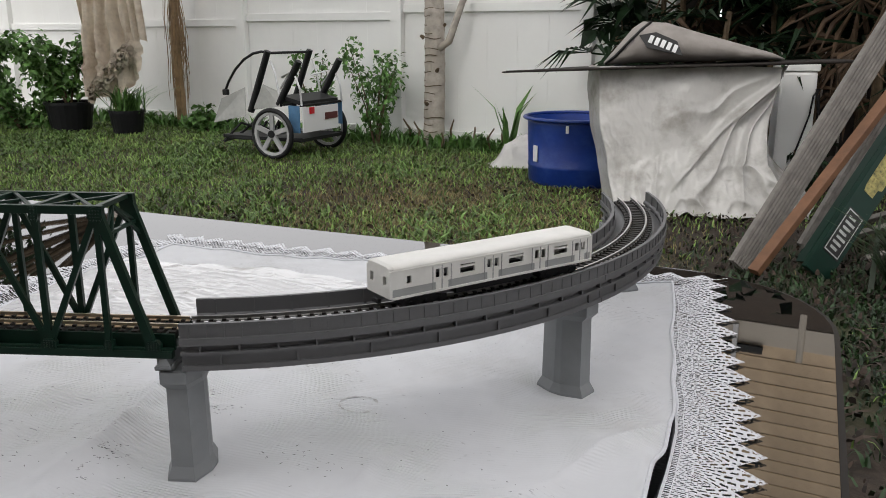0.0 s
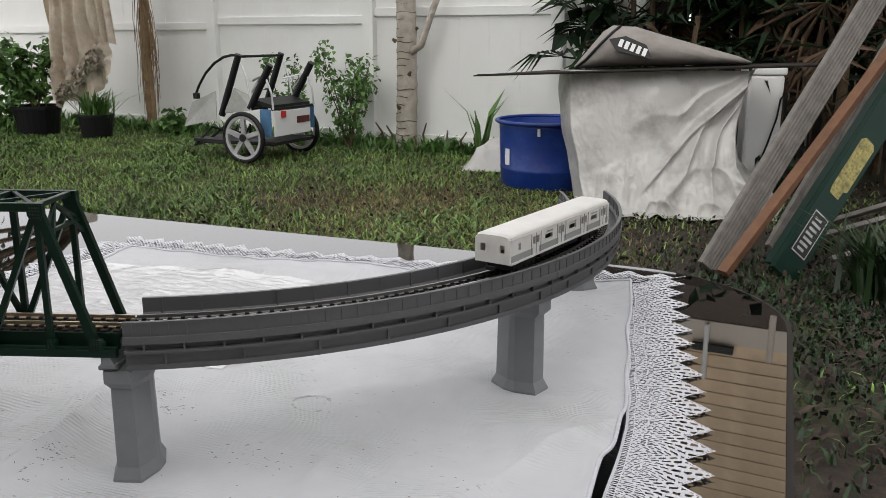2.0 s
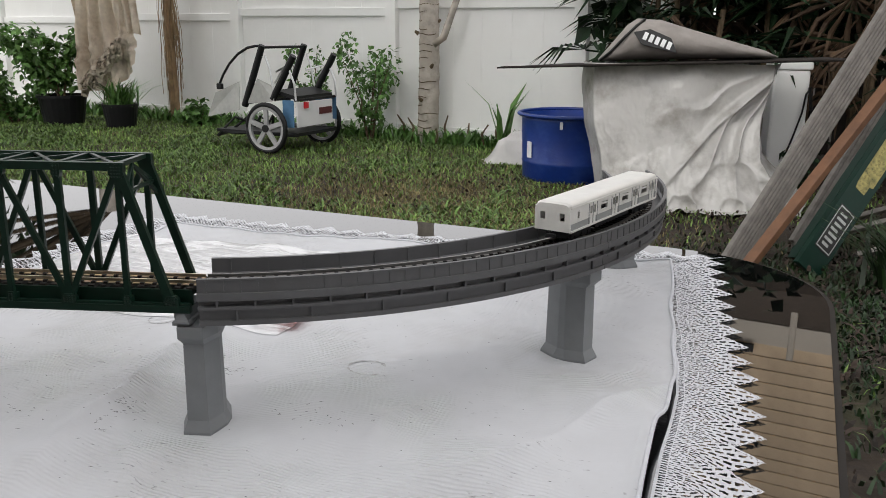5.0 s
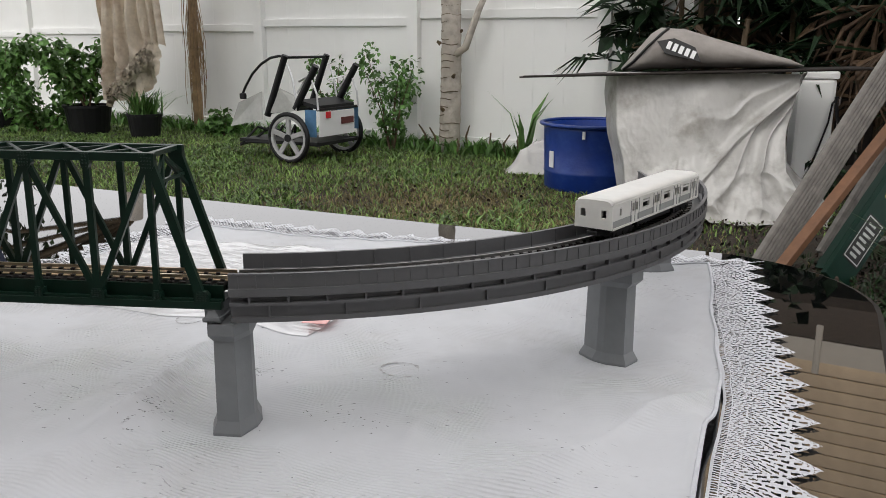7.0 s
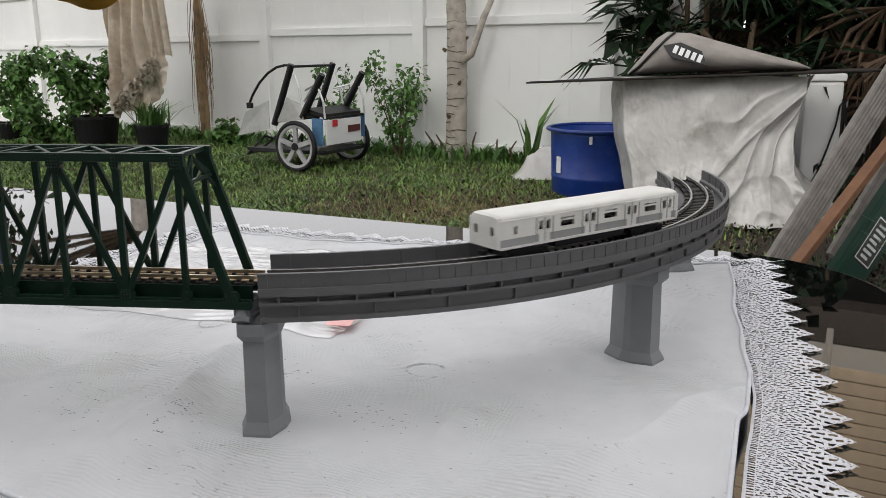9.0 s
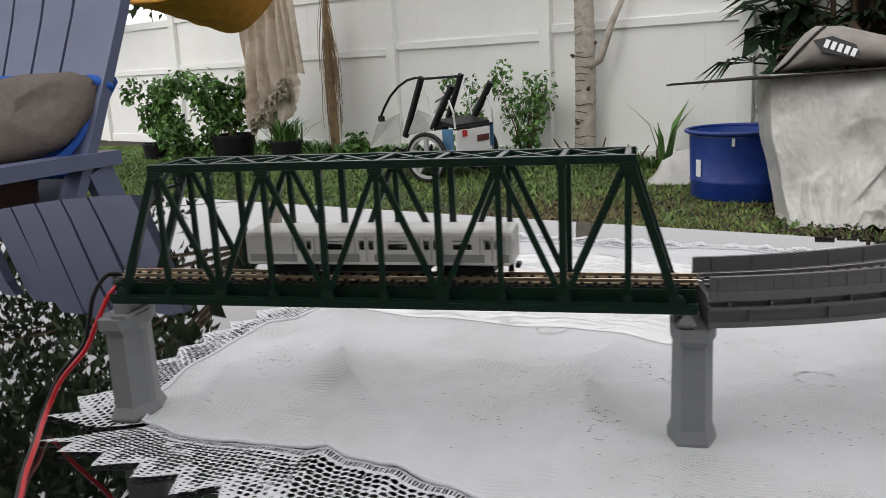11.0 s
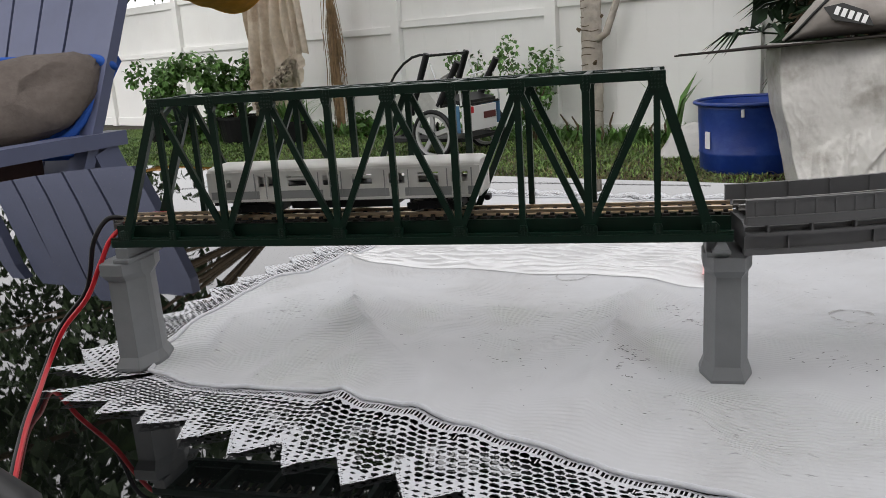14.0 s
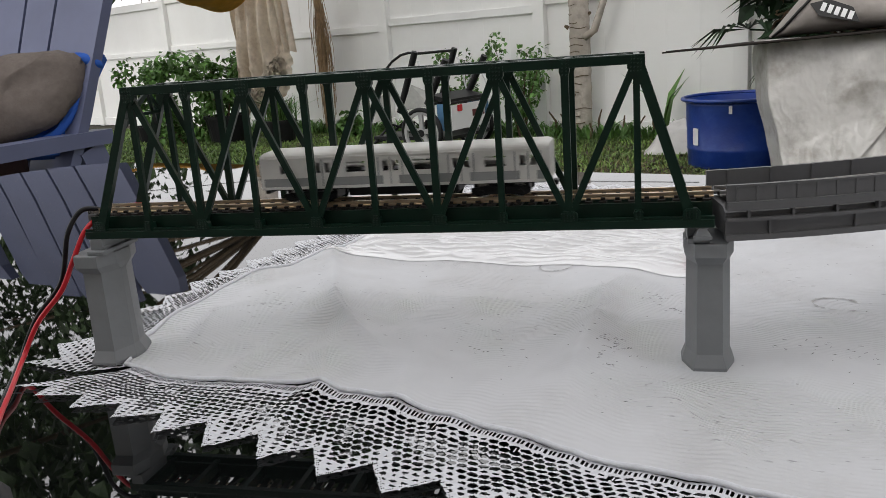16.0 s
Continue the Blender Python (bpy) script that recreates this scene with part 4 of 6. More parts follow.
M["weed_leaf"] = material("weed_leaf", (0.085, 0.15, 0.035), 0.55, grain=0.5, scale=4)
blades("lawn_weeds", 34000, weed_at, "weed_leaf", (0.018, 0.042), "broad-leaved green weeds and coarse grass in the lawn", "weeds", lean=2.2, width=0.20)


def litter_at(rng):
    x, y = rng.uniform(-1.5, 3.0), rng.uniform(0.6, 5.2)
    return (x, y, 0.012) if bare(x, y) > 0.1 and (x > 0.6 or rng.random() < 0.2) else None


M["litter"] = material("litter", (0.032, 0.021, 0.015), 0.85, grain=0.5, scale=8)
blades("leaf_litter", 9000, litter_at, "litter", (0.007, 0.020), "fallen brown leaves on bare soil", "leaf litter", lean=3.0, width=0.5)
blades("low_weeds", 9000, lambda r: (r.gauss(1.55, 0.5), r.gauss(2.3, 0.6), 0.0), "tuft", (0.010, 0.028), "low green creeping weeds on the soil", "weeds", lean=1.6, width=0.22)
tuft = blades("grass_tuft", 260, lambda r: (1.62 + r.gauss(0, 0.06), 2.72 + r.gauss(0, 0.06), 0.0), "tuft", (0.16, 0.32), "tuft of long green grass beside the ladder", "grass", lean=1.0, width=0.03)



def vary(m, amount):
    """Each blade or leaf a little lighter or darker than the next."""
    t = m.node_tree
    b = t.nodes["Principled BSDF"]
    geo = t.nodes.new("ShaderNodeNewGeometry")
    mr = t.nodes.new("ShaderNodeMapRange")
    mr.inputs[3].default_value, mr.inputs[4].default_value = 1 - amount, 1 + amount
    t.links.new(geo.outputs["Random Per Island"], mr.inputs[0])
    h = t.nodes.new("ShaderNodeHueSaturation")
    t.links.new(mr.outputs[0], h.inputs["Value"])
    t.links.new(b.inputs["Base Color"].links[0].from_socket, h.inputs["Color"])
    t.links.new(h.outputs[0], b.inputs["Base Color"])


for leafy, amount in (("grass", 0.6), ("weed_leaf", 0.55), ("dry_grass", 0.5), ("leaf", 0.5), ("shaded_leaf", 0.6), ("litter", 0.7), ("tuft", 0.6), ("canopy_leaf", 0.4), ("dry_leaf", 0.4), ("dead_frond", 0.5)):
    vary(M[leafy], amount)

# ---------------------------------------------------------------- trees round the yard
trunk_tree = thing("palm_trunk_tree", pose(-0.505, 6.72, 0, 0, 0, 0), "pale ringed tree trunk in front of the white fence", "tree")
bm = bmesh.new()
pts, rs = [], []
for k in range(60):
    z = k * 0.045
    pts.append((0.012 * math.sin(z * 2.1), 0.01 * math.cos(z * 1.7), z))
    rs.append((0.088 if k else 0.11) - 0.008 * z + (0.004 if k % 3 == 0 else -0.001) + 0.004 * noise.noise(Vector((0, 0, z * 6))))
tube(bm, pts, rs, 20)
part("trunk", bm, "bark", trunk_tree, smooth=True)
bm = bmesh.new()
tube(bm, [(0.05, -0.05, 0.80), (0.13, -0.07, 0.85), (0.238, -0.07, 1.155), (0.33, -0.05, 1.35)], [0.035, 0.03, 0.026, 0.02], 8)
part("limb", bm, "bark", trunk_tree, smooth=True)
for k in range(26):
    z = 0.06 + k * 0.062 + rg.uniform(-0.012, 0.012)
    bm = bmesh.new()
    a0 = rg.uniform(150, 200)
    tube(bm, [((0.0885 - 0.008 * z) * math.cos(radians(a0 + j * 15)) + 0.012 * math.sin(z * 2.1), (0.0885 - 0.008 * z) * math.sin(radians(a0 + j * 15)), z + 0.006 * math.sin(j * 0.8 + k)) for j in range(rg.randint(5, 12))], 0.0035, 5)
    part("ring_scar", bm, "stem", trunk_tree)
for z, a in ((0.97, 0.2), (0.88, 2.9), (0.62, 1.1), (0.35, 2.2)):
    bm = bmesh.new()
    x, y = 0.085 * math.cos(a), -0.085 * math.sin(a)
    cyl(bm, (x * 0.9, y * 0.9, z), (x * 1.25, y * 1.25, z + 0.02), 0.018, 0.010, 8)
    part("knot", bm, "stem", trunk_tree)


def big_tree(name, at, trunk, clumps, n, size, seed, label, mat="shaded_leaf", slim=0.2):
    t = thing(name, at, label, "tree")
    bm = bmesh.new()
    tube(bm, trunk[0], trunk[1], 12)
    part("trunk", bm, "bark", t, smooth=True)
    rng = random.Random(seed)
    top = Vector(trunk[0][-1])
    for c in clumps[::7]:
        bm = bmesh.new()
        e = Vector(c[:3])
        tube(bm, [top, top.lerp(e, 0.5) + Vector((rng.gauss(0, 0.2), rng.gauss(0, 0.2), 0.25)), e], [0.04, 0.028, 0.010], 6)
        part("limb", bm, "stem", t, smooth=True)
    crown("crown", t, mat, clumps, n, size, seed, droop=0.6, slim=slim)
    return t


cl = []
for _ in range(80):
    a = rg.uniform(-5.5, -2.0)
    cl.append((a, rg.uniform(-1.2, 1.6), 3.0 + 0.75 * max(0, a + 1.2) + rg.uniform(-0.9, 3.6), rg.uniform(0.35, 0.75)))
big_tree("leafy_tree", pose(-5.2, 10.6, 0), ([(0, 0, 0), (0.1, 0, 1.4), (-0.05, 0.1, 3.0)], [0.2, 0.16, 0.13]), cl, 5200, (0.12, 0.24), 6, "leafy green tree behind the white fence", "canopy_leaf", 0.3)
cl = []
for _ in range(46):
    cl.append((rg.uniform(-0.4, 5.9), rg.uniform(-1.6, 3.0), 3.1 + rg.uniform(0, 1.9), rg.uniform(0.4, 0.75)))
big_tree("shade_tree", pose(-6.0, 3.2, 0), ([(0, 0, 0), (0.2, 0, 1.5), (0.5, 0.1, 3.0)], [0.24, 0.2, 0.16]), cl, 4200, (0.13, 0.28), 7, "dense leafy shade tree over the patio", "canopy_leaf", 0.3)

# ---------------------------------------------------------------- house with board siding beyond the palms
M["siding"] = material("siding", (0.80, 0.62, 0.43), 0.7, grain=0.12, scale=5, stain=0.3, stain_scale=2.0, per_piece=0.06, bump=0.15, bump_scale=30)
M["shingle"] = material("shingle", (0.055, 0.04, 0.03), 0.85, grain=0.3, scale=20, bump=0.4, bump_scale=40)
M["trim_paint"] = material("trim_paint", (0.6, 0.54, 0.46), 0.6, grain=0.05, scale=5)
M["stucco"] = material("stucco", (0.45, 0.42, 0.38), 0.9, grain=0.08, scale=10, bump=0.4, bump_scale=60)
house = thing("house", pose(2.0, 7.6, 0, 0, 0, -24), "tan board-sided house with a dark brown lower roof", "house")
bm = bmesh.new()
box(bm, 0, 8, 0.03, 4.0, 0, 6.6)
part("wall", bm, "stucco", house)
bm = bmesh.new()
box(bm, -0.012, 7.9, -0.0115, 0.0115, 0.0, 0.112, m=pose(0, 0, 0, 8, 0, 0))
brd = part("board", bm, "siding", house, at=pose(0.05, -0.006, 3.40))
for k in range(1, 20):
    o = new("board", brd.data)
    o.parent, o.matrix_basis = house, pose(0.05, -0.006, 3.40 + 0.128 * k)
bm = bmesh.new()
box(bm, -0.35, 8, -0.05, -0.012, 3.18, 3.39, bevel=0.005)
part("trim_board", bm, "trim_paint", house)
bm = bmesh.new()
loft(bm, [[(-0.6, -1.0, 2.50), (8, -1.0, 2.50), (8, -1.0, 2.58), (-0.6, -1.0, 2.58)], [(-0.6, 0.0, 3.10), (8, 0.0, 3.10), (8, 0.0, 3.20), (-0.6, 0.0, 3.20)]])
part("lower_roof", bm, "shingle", house)
bm = bmesh.new()
box(bm, -0.5, 8.2, -0.6, 4.3, 6.6, 6.75)
part("roof", bm, "shingle", house)
bm = bmesh.new()
cyl(bm, (0.35, -0.09, 3.20), (0.35, -0.09, 3.75), 0.025, n=10)
part("pipe", bm, "white", house)
bm = bmesh.new()
box(bm, 0.22, 0.60, -0.10, -0.052, 3.40, 3.47)
part("lamp_box", bm, "black_plastic", house)
bm = bmesh.new()
cyl(bm, (0.95, -0.45, 2.8), (0.95, -0.45, 3.35), 0.03, n=10)
part("vent_pipe", bm, "trim_paint", house)

# roof and house wall behind the table, out of view, added to block light
patio = thing("patio_roof", None, "unseen board roof added behind the table to block light", "patio roof", kind="structure")
bm = bmesh.new()
box(bm, -5.0, 3.5, -4.2, -1.7, 2.62, 2.74)
part("roof_deck", bm, "siding", patio)
for x in (-4.8, 3.3):
    bm = bmesh.new()
    box(bm, x - 0.05, x + 0.05, -1.9, -1.8, 0, 2.62, bevel=0.006)
    part("post", bm, "trim_paint", patio)
bm = bmesh.new()
box(bm, -5.0, 3.5, -4.4, -4.2, 0, 2.9)
tagged(part("wall_south", bm, "stucco"), "plain unseen stucco wall added behind the table to block light", "wall", kind="structure")

# ---------------------------------------------------------------- dark board fence and palms
M["dark_wood"] = material("dark_wood", (0.022, 0.017, 0.014), 0.85, grain=0.3, scale=12, bump=0.3, bump_scale=40, per_piece=0.2)
dfence = thing("board_fence", pose(1.22, 6.35, 0, 0, 0, -6), "dark weathered board fence behind the palms", "fence", kind="structure")
bm = bmesh.new()
box(bm, -0.068, 0.068, -0.01, 0.01, 0.02, 2.05, bevel=0.003)
slat = part("slat", bm, "dark_wood", dfence, at=pose(0.07, 0, 0))
for k in range(1, 28):
    o = new("slat", slat.data)
    o.parent, o.matrix_basis = dfence, pose(0.07 + 0.152 * k, rg.uniform(-0.004, 0.004), rg.uniform(-0.02, 0.02))
for z in (0.4, 1.6):
    bm = bmesh.new()
    box(bm, 0, 4.3, 0.012, 0.05, z - 0.045, z + 0.045)
    part("rail", bm, "dark_wood", dfence)


def frond(length, blades_n, seed, mat, spread_deg=150, width=0.02):
    """A fan palm leaf on a stalk, drooping at the tips; stalk from the origin along +y."""
    rng = random.Random(seed)
    vs, fs = [], []
    st = length * 0.5
    c = Vector((0, st, st * 0.15))
    for k in range(blades_n):
        a = radians(-spread_deg / 2 + spread_deg * k / (blades_n - 1))
        d = Vector((math.sin(a), math.cos(a), rng.uniform(-0.05, 0.2)))
        s = Vector((math.cos(a), -math.sin(a), 0))
        l = length * 0.55 * rng.uniform(0.85, 1.1)
        i = len(vs)
        p1, p2 = c + d * l * 0.55, c + d * l + Vector((0, 0, -l * rng.uniform(0.15, 0.5)))
        vs += [c - s * width * 0.2, c + s * width * 0.2, p1 + s * width, p1 + Vector((0, 0, -width * 0.6)), p1 - s * width, p2]
        fs += [(i, i + 1, i + 2, i + 3), (i, i + 3, i + 4), (i + 3, i + 2, i + 5), (i + 4, i + 3, i + 5)]
    k = len(vs)
    vs += [Vector((-0.006, 0, 0)), Vector((0.006, 0, 0)), c + Vector((0.006, 0, 0)), c + Vector((-0.006, 0, 0)), Vector((0, 0, -0.012)), c + Vector((0, 0, -0.012))]
    fs += [(k, k + 1, k + 2, k + 3), (k + 4, k, k + 3, k + 5), (k + 1, k + 4, k + 5, k + 2)]
    me = bpy.data.meshes.new("frond")
    me.from_pydata([tuple(v) for v in vs], [], fs)
    me.materials.append(M[mat])
    return me


def palm(at, stems, seed, label):
    rng = random.Random(seed)
    p = thing("fan_palm", at, label, "palm", group="palms by the fence")
    for x, y, h in stems:
        bm = bmesh.new()
        tube(bm, [(x, y, -0.02), (x + rng.gauss(0, 0.03), y, h * 0.5), (x, y, h)], [0.025, 0.02, 0.018], 8)
        part("trunk", bm, "stem", p)
        for k in range(9):
            dead = rng.random() < 0.3
            me = frond(rng.uniform(0.55, 0.8), 9, rng.randint(0, 999), "dead_frond" if dead else "shaded_leaf")
            o = new("frond", me)
            o.parent = p
            o.matrix_basis = pose(x, y, h - k * 0.05, rng.uniform(-70, -35) if dead else rng.uniform(-30, 35), rng.uniform(-25, 25), k * 137.5 + rng.uniform(-20, 20))
    return p


palm(pose(1.15, 5.75, 0), [(0, 0, 1.25), (0.25, 0.1, 1.5), (-0.12, 0.15, 1.05)], 21, "dark green fan palm clump behind the covered pile")
palm(pose(1.9, 5.7, 0), [(0, 0, 1.45), (0.3, 0.0, 1.2)], 22, "dark fan palm with brown dead fronds")
palm(pose(2.6, 5.5, 0), [(0, 0, 1.4), (0.35, 0.1, 1.6)], 23, "dark fan palm with brown dead fronds")
palm(pose(1.95, 4.6, 0), [(0.3, 0.2, 1.45), (0.8, 0.1, 1.6)], 24, "tall dark fan palm beside the boards")
palm(pose(1.5, 5.35, 0), [(0, 0, 1.05), (0.3, 0.2, 1.65), (-0.25, 0.3, 1.5)], 25, "dark green fan palm clump behind the covered crate")
palm(pose(2.3, 5.0, 0), [(0, 0, 1.15), (0.4, 0.1, 1.75), (0.8, 0.2, 1.3)], 26, "dark fan palm with brown dead fronds")
# the four stems above 2 m are added out of view to shade the boards
palm(pose(3.0, 4.5, 0), [(0, 0, 1.3), (0.2, 0.5, 1.8), (-0.3, 0.3, 0.9), (0.1, -0.4, 2.5), (0.3, 0.2, 2.9), (-0.2, -0.8, 2.3), (0.4, -1.0, 2.7)], 27, "dark fan palm beside the leaning boards, tall unseen stems added for shade")
# hedge as dark backdrop, with the deep shade in its leaf colour
hedge = thing("dark_hedge", pose(0, 0, 0), "dense dark green hedge along the board fence", "hedge")
for k in range(9):
    bm = bmesh.new()
    tube(bm, [(1.5 + k * 0.35, 6.05 - k * 0.08, -0.02), (1.45 + k * 0.36, 6.0 - k * 0.08, 1.1), (1.5 + k * 0.37, 5.9 - k * 0.08, 2.2)], [0.03, 0.022, 0.012], 6)
    part("stem", bm, "stem", hedge)
crown("foliage", hedge, "shaded_leaf", [(1.45 + rg.uniform(0, 3.2), 5.9 + rg.uniform(-0.5, 0.25), rg.uniform(0.9, 2.3), rg.uniform(0.25, 0.45)) for _ in range(40)], 3000, (0.10, 0.2), 77)
shrub("broadleaf_shrub", pose(0.95, 5.65, 0), 1.35, 0.7, 420, (0.10, 0.2), "shaded_leaf", "dark green long-leaved shrub at the fence end", 31)

# ---------------------------------------------------------------- barrel
bar_ob = thing("barrel", pose(0.555, 5.1, -0.005) @ Matrix.Diagonal((1.1, 1.1, 0.91, 1)), "blue plastic half barrel with a rolled rim", "barrel")
bm = bmesh.new()
n = 40
rings = []
for r, z in ((0.262, 0.0), (0.272, 0.012), (0.276, 0.12), (0.281, 0.13), (0.277, 0.14), (0.285, 0.42), (0.290, 0.445), (0.272, 0.445), (0.262, 0.03), (0.01, 0.03)):
    rings.append([(r * math.cos(2 * math.pi * k / n), r * math.sin(2 * math.pi * k / n), z) for k in range(n)])
loft(bm, rings)
part("body", bm, "blue_plastic", bar_ob, smooth=True)
bm = bmesh.new()
tube(bm, [(0.300 * math.cos(2 * math.pi * k / 48), 0.300 * math.sin(2 * math.pi * k / 48), 0.452) for k in range(49)], 0.013, 8)
part("rim", bm, "blue_plastic", bar_ob, smooth=True)
for a in (255, 292):
    bm = bmesh.new()
    c, s = math.cos(radians(a)), math.sin(radians(a))
    box(bm, -0.008, 0.008, -0.006, 0.006, -0.025, 0.025, m=pose(0.291 * c, 0.291 * s, 0.40, 0, 0, a + 90), bevel=0.002)
    part("lug", bm, "white", bar_ob)
bm = bmesh.new()
box(bm, -0.02, 0.02, -0.002, 0.002, -0.055, 0.055, m=pose(0.284 * math.cos(radians(212)), 0.284 * math.sin(radians(212)), 0.22, 0, 0, 302))
part("paper_label", bm, "white", bar_ob, "torn white paper label")

# ---------------------------------------------------------------- covered pile
pile = thing("tarp_covered_crate", pose(1.10, 4.55, 0, 0, 0, -3), "crate draped in dirty creased white plastic tarp", "covered crate")
bm = bmesh.new()
box(bm, -0.40, 0.40, -0.16, 0.34, 0.10, 0.735, bevel=0.01)
part("crate", bm, "old_wood", pile)
for x in (-0.36, 0.44):
    bm = bmesh.new()
    box(bm, x - 0.02, x + 0.02, 0.26, 0.30, 0, 0.74)
    part("crate_post", bm, "black_plastic", pile)


def drape(u, w):
    """The tarp hangs from the top board: u runs round its front and sides, w from top (0) to hem (1)."""
    z = 0.748 - w * 0.755
    pinch = (0.90 - 0.02 * w - 0.17 * w * w) if u < 0 else (1 - 0.16 * math.sin(min(1.0, w / 0.72) * 1.57))
    bulge = 0.75 * max(0, w - 0.66) * max(0, u - 0.2)
    x = u * 0.50 * pinch + bulge + 0.02 * noise.noise(Vector((u * 3, w * 4, 0)))
    # folds that fan out from the upper corner where the tarp is caught, sharp and bunched lower down
    ang, reach = math.atan2(w + 0.04, 1.02 - u), math.hypot(w, 1.02 - u)
    fan = (1 - abs(math.sin(ang * 9 + 1.2 * noise.noise(Vector((u * 2, w * 2, 7)))))) ** 2 * math.exp(-((reach - 0.75) / 0.55) ** 2) * max(0.0, min(1.0, (ang - 0.25) * 3))
    bunch = max(0.0, min(1.0, (w - 0.52 + 0.20 * u) * 2.6))
    ridge = (1 - abs(noise.noise(Vector((u * 3.4 - w * 2.0, w * 3.6 + u * 1.5, 4))))) ** 3
    ridge2 = (1 - abs(noise.noise(Vector((u * 8 - w * 5, w * 8 + u * 4, 5))))) ** 3
    fold = 0.04 * noise.noise(Vector((u * 1.6 + w * 1.2, w * 1.6, 2))) - 0.050 * fan - bunch * (0.055 * ridge + 0.010 * ridge2) - 0.006 * (1 - bunch) * ridge2 * max(0.0, noise.noise(Vector((u * 2, w * 3, 11))) + 0.25)
    fold += 0.002 * noise.noise(Vector((u * 24, w * 24, 6)))
    crease = 0.05 * math.exp(-((u * 0.62 + w - 0.66) / 0.030) ** 2) * max(0.0, min(1.0, (u + 0.45) * 2))
    y = -0.24 - 0.20 * w * w + fold - crease + 0.55 * max(0.0, u - 0.9, -u - 1.08) / 0.3
    if w > 0.94:
        z = 0.012 + 0.02 * noise.noise(Vector((u * 4, 0, 1)))
        y -= (w - 0.94) * 1.2
    return (x, y, max(0.008, z + 0.03 * bunch * noise.noise(Vector((u * 5, w * 6, 12)))))


sheet("tarp", spread(-1.2, 1.2, 0.010), spread(0, 1, 0.008), drape, "tarp", pile)
bm = bmesh.new()
tb = [(-1.0, -0.36, 0.715), (0.86, -0.30, 0.775), (0.80, 0.10, 0.775), (-0.60, 0.10, 0.725)]
loft(bm, [[(x, y, z) for x, y, z in tb], [(x, y, z + 0.008) for x, y, z in tb]])
part("top_board", bm, "dark_wood", pile, "thin dark warped board on top")
bm = bmesh.new()
tube(bm, [(-0.98, -0.365, 0.722), (-0.2, -0.345, 0.75), (0.86, -0.305, 0.783)], 0.006, 6)
part("board_edge", bm, "dark_wood", pile)
bm = bmesh.new()
rings = []
for x, h, hw in ((-0.45, 0.0, 0.10), (-0.38, 0.085, 0.17), (-0.30, 0.185, 0.19), (-0.25, 0.215, 0.19), (-0.12, 0.205, 0.19), (0.05, 0.150, 0.20), (0.25, 0.085, 0.20), (0.42, 0.035, 0.16), (0.50, 0.0, 0.08)):
    base = 0.752 + x * 0.03
    r = []
    for k in range(14):
        a = 2 * math.pi * k / 14
        wob = 1 + 0.08 * noise.noise(Vector((x * 6, k * 0.9, 3)))
        r.append((x, 0.02 + hw * math.cos(a) * wob, base + (0.012 + h) * 0.5 * (1 + math.copysign(abs(math.sin(a)) ** 0.8, math.sin(a))) * wob))
    rings.append(r)
loft(bm, rings)
canvas = part("canvas_bag", bm, "grey_canvas", None, smooth=True, at=pose(1.10, 4.55, 0.011, 0, 0, -3))
tagged(canvas, "grey canvas mower bag with a black badge, lying on the board", "canvas bag")
bm = bmesh.new()
tube(bm, [(-0.45, -0.09, 0.745), (-0.40, -0.14, 0.79), (-0.33, -0.165, 0.87), (-0.27, -0.15, 0.93), (-0.22, -0.08, 0.965)], 0.008, 6)
part("piping", bm, "black", canvas, smooth=True)
# badge of plain shapes: black parallelogram with light border and light bars
m = pose(-0.17, -0.180, 0.852, 74, 0, 0) @ pose(0, 0, 0, 0, 0, -22) @ Matrix.Diagonal((0.8, 0.8, 1, 1))
bm = bmesh.new()
loft(bm, [[m @ Vector(p) for p in ((-0.155, 0.0, z), (-0.075, -0.055, z), (0.16, -0.02, z), (0.09, 0.055, z), (-0.06, 0.06, z))] for z in (0.0, 0.004)])
part("badge", bm, "black", canvas)
for k in range(5):
    bm = bmesh.new()
    x = -0.085 + k * 0.042
    box(bm, x, x + 0.027, -0.022, 0.030, 0.004, 0.007, m=m)
    part("badge_bar", bm, "white", canvas)

# white plastic sheet spilling beside the barrel
def spill(u, w):
    k = (u + 0.45) / 0.87
    high = 0.08 + 0.10 * min(1.0, k * 6) + 0.27 * k ** 1.3
    crumple = (1 - abs(noise.noise(Vector((u * 8, w * 9, 3))))) ** 2
    return (u + 0.03 * crumple, w * (0.6 + 0.5 * k) + 0.05 * u, max(0.004, high * (1 - (w / 0.22) ** 2) * min(1.0, k * 9) * (0.55 + 0.45 * crumple)))


tagged(sheet("plastic_sheet", spread(-0.45, 0.42, 0.012), spread(-0.22, 0.22, 0.010), spill, "tarp", at=pose(0.42, 5.72, 0.0)), "crumpled white plastic sheet on the ground behind the barrel", "plastic sheet")

# white appliance housing with a cable
ap = thing("white_cabinet", pose(1.90, 5.05, 0, 0, 0, -8), "old white plastic utility cabinet with a black cable", "cabinet")
bm = bmesh.new()
box(bm, -0.16, 0.05, -0.15, 0.10, 0.05, 0.70, bevel=0.02)
part("body", bm, "white_vinyl", ap)
bm = bmesh.new()
box(bm, -0.17, 0.06, -0.16, 0.11, 0.70, 0.745, bevel=0.012)
part("lid", bm, "white_vinyl", ap)
bm = bmesh.new()
box(bm, -0.15, 0.04, -0.14, 0.09, 0.0, 0.05)
part("base", bm, "black_plastic", ap)
bm = bmesh.new()
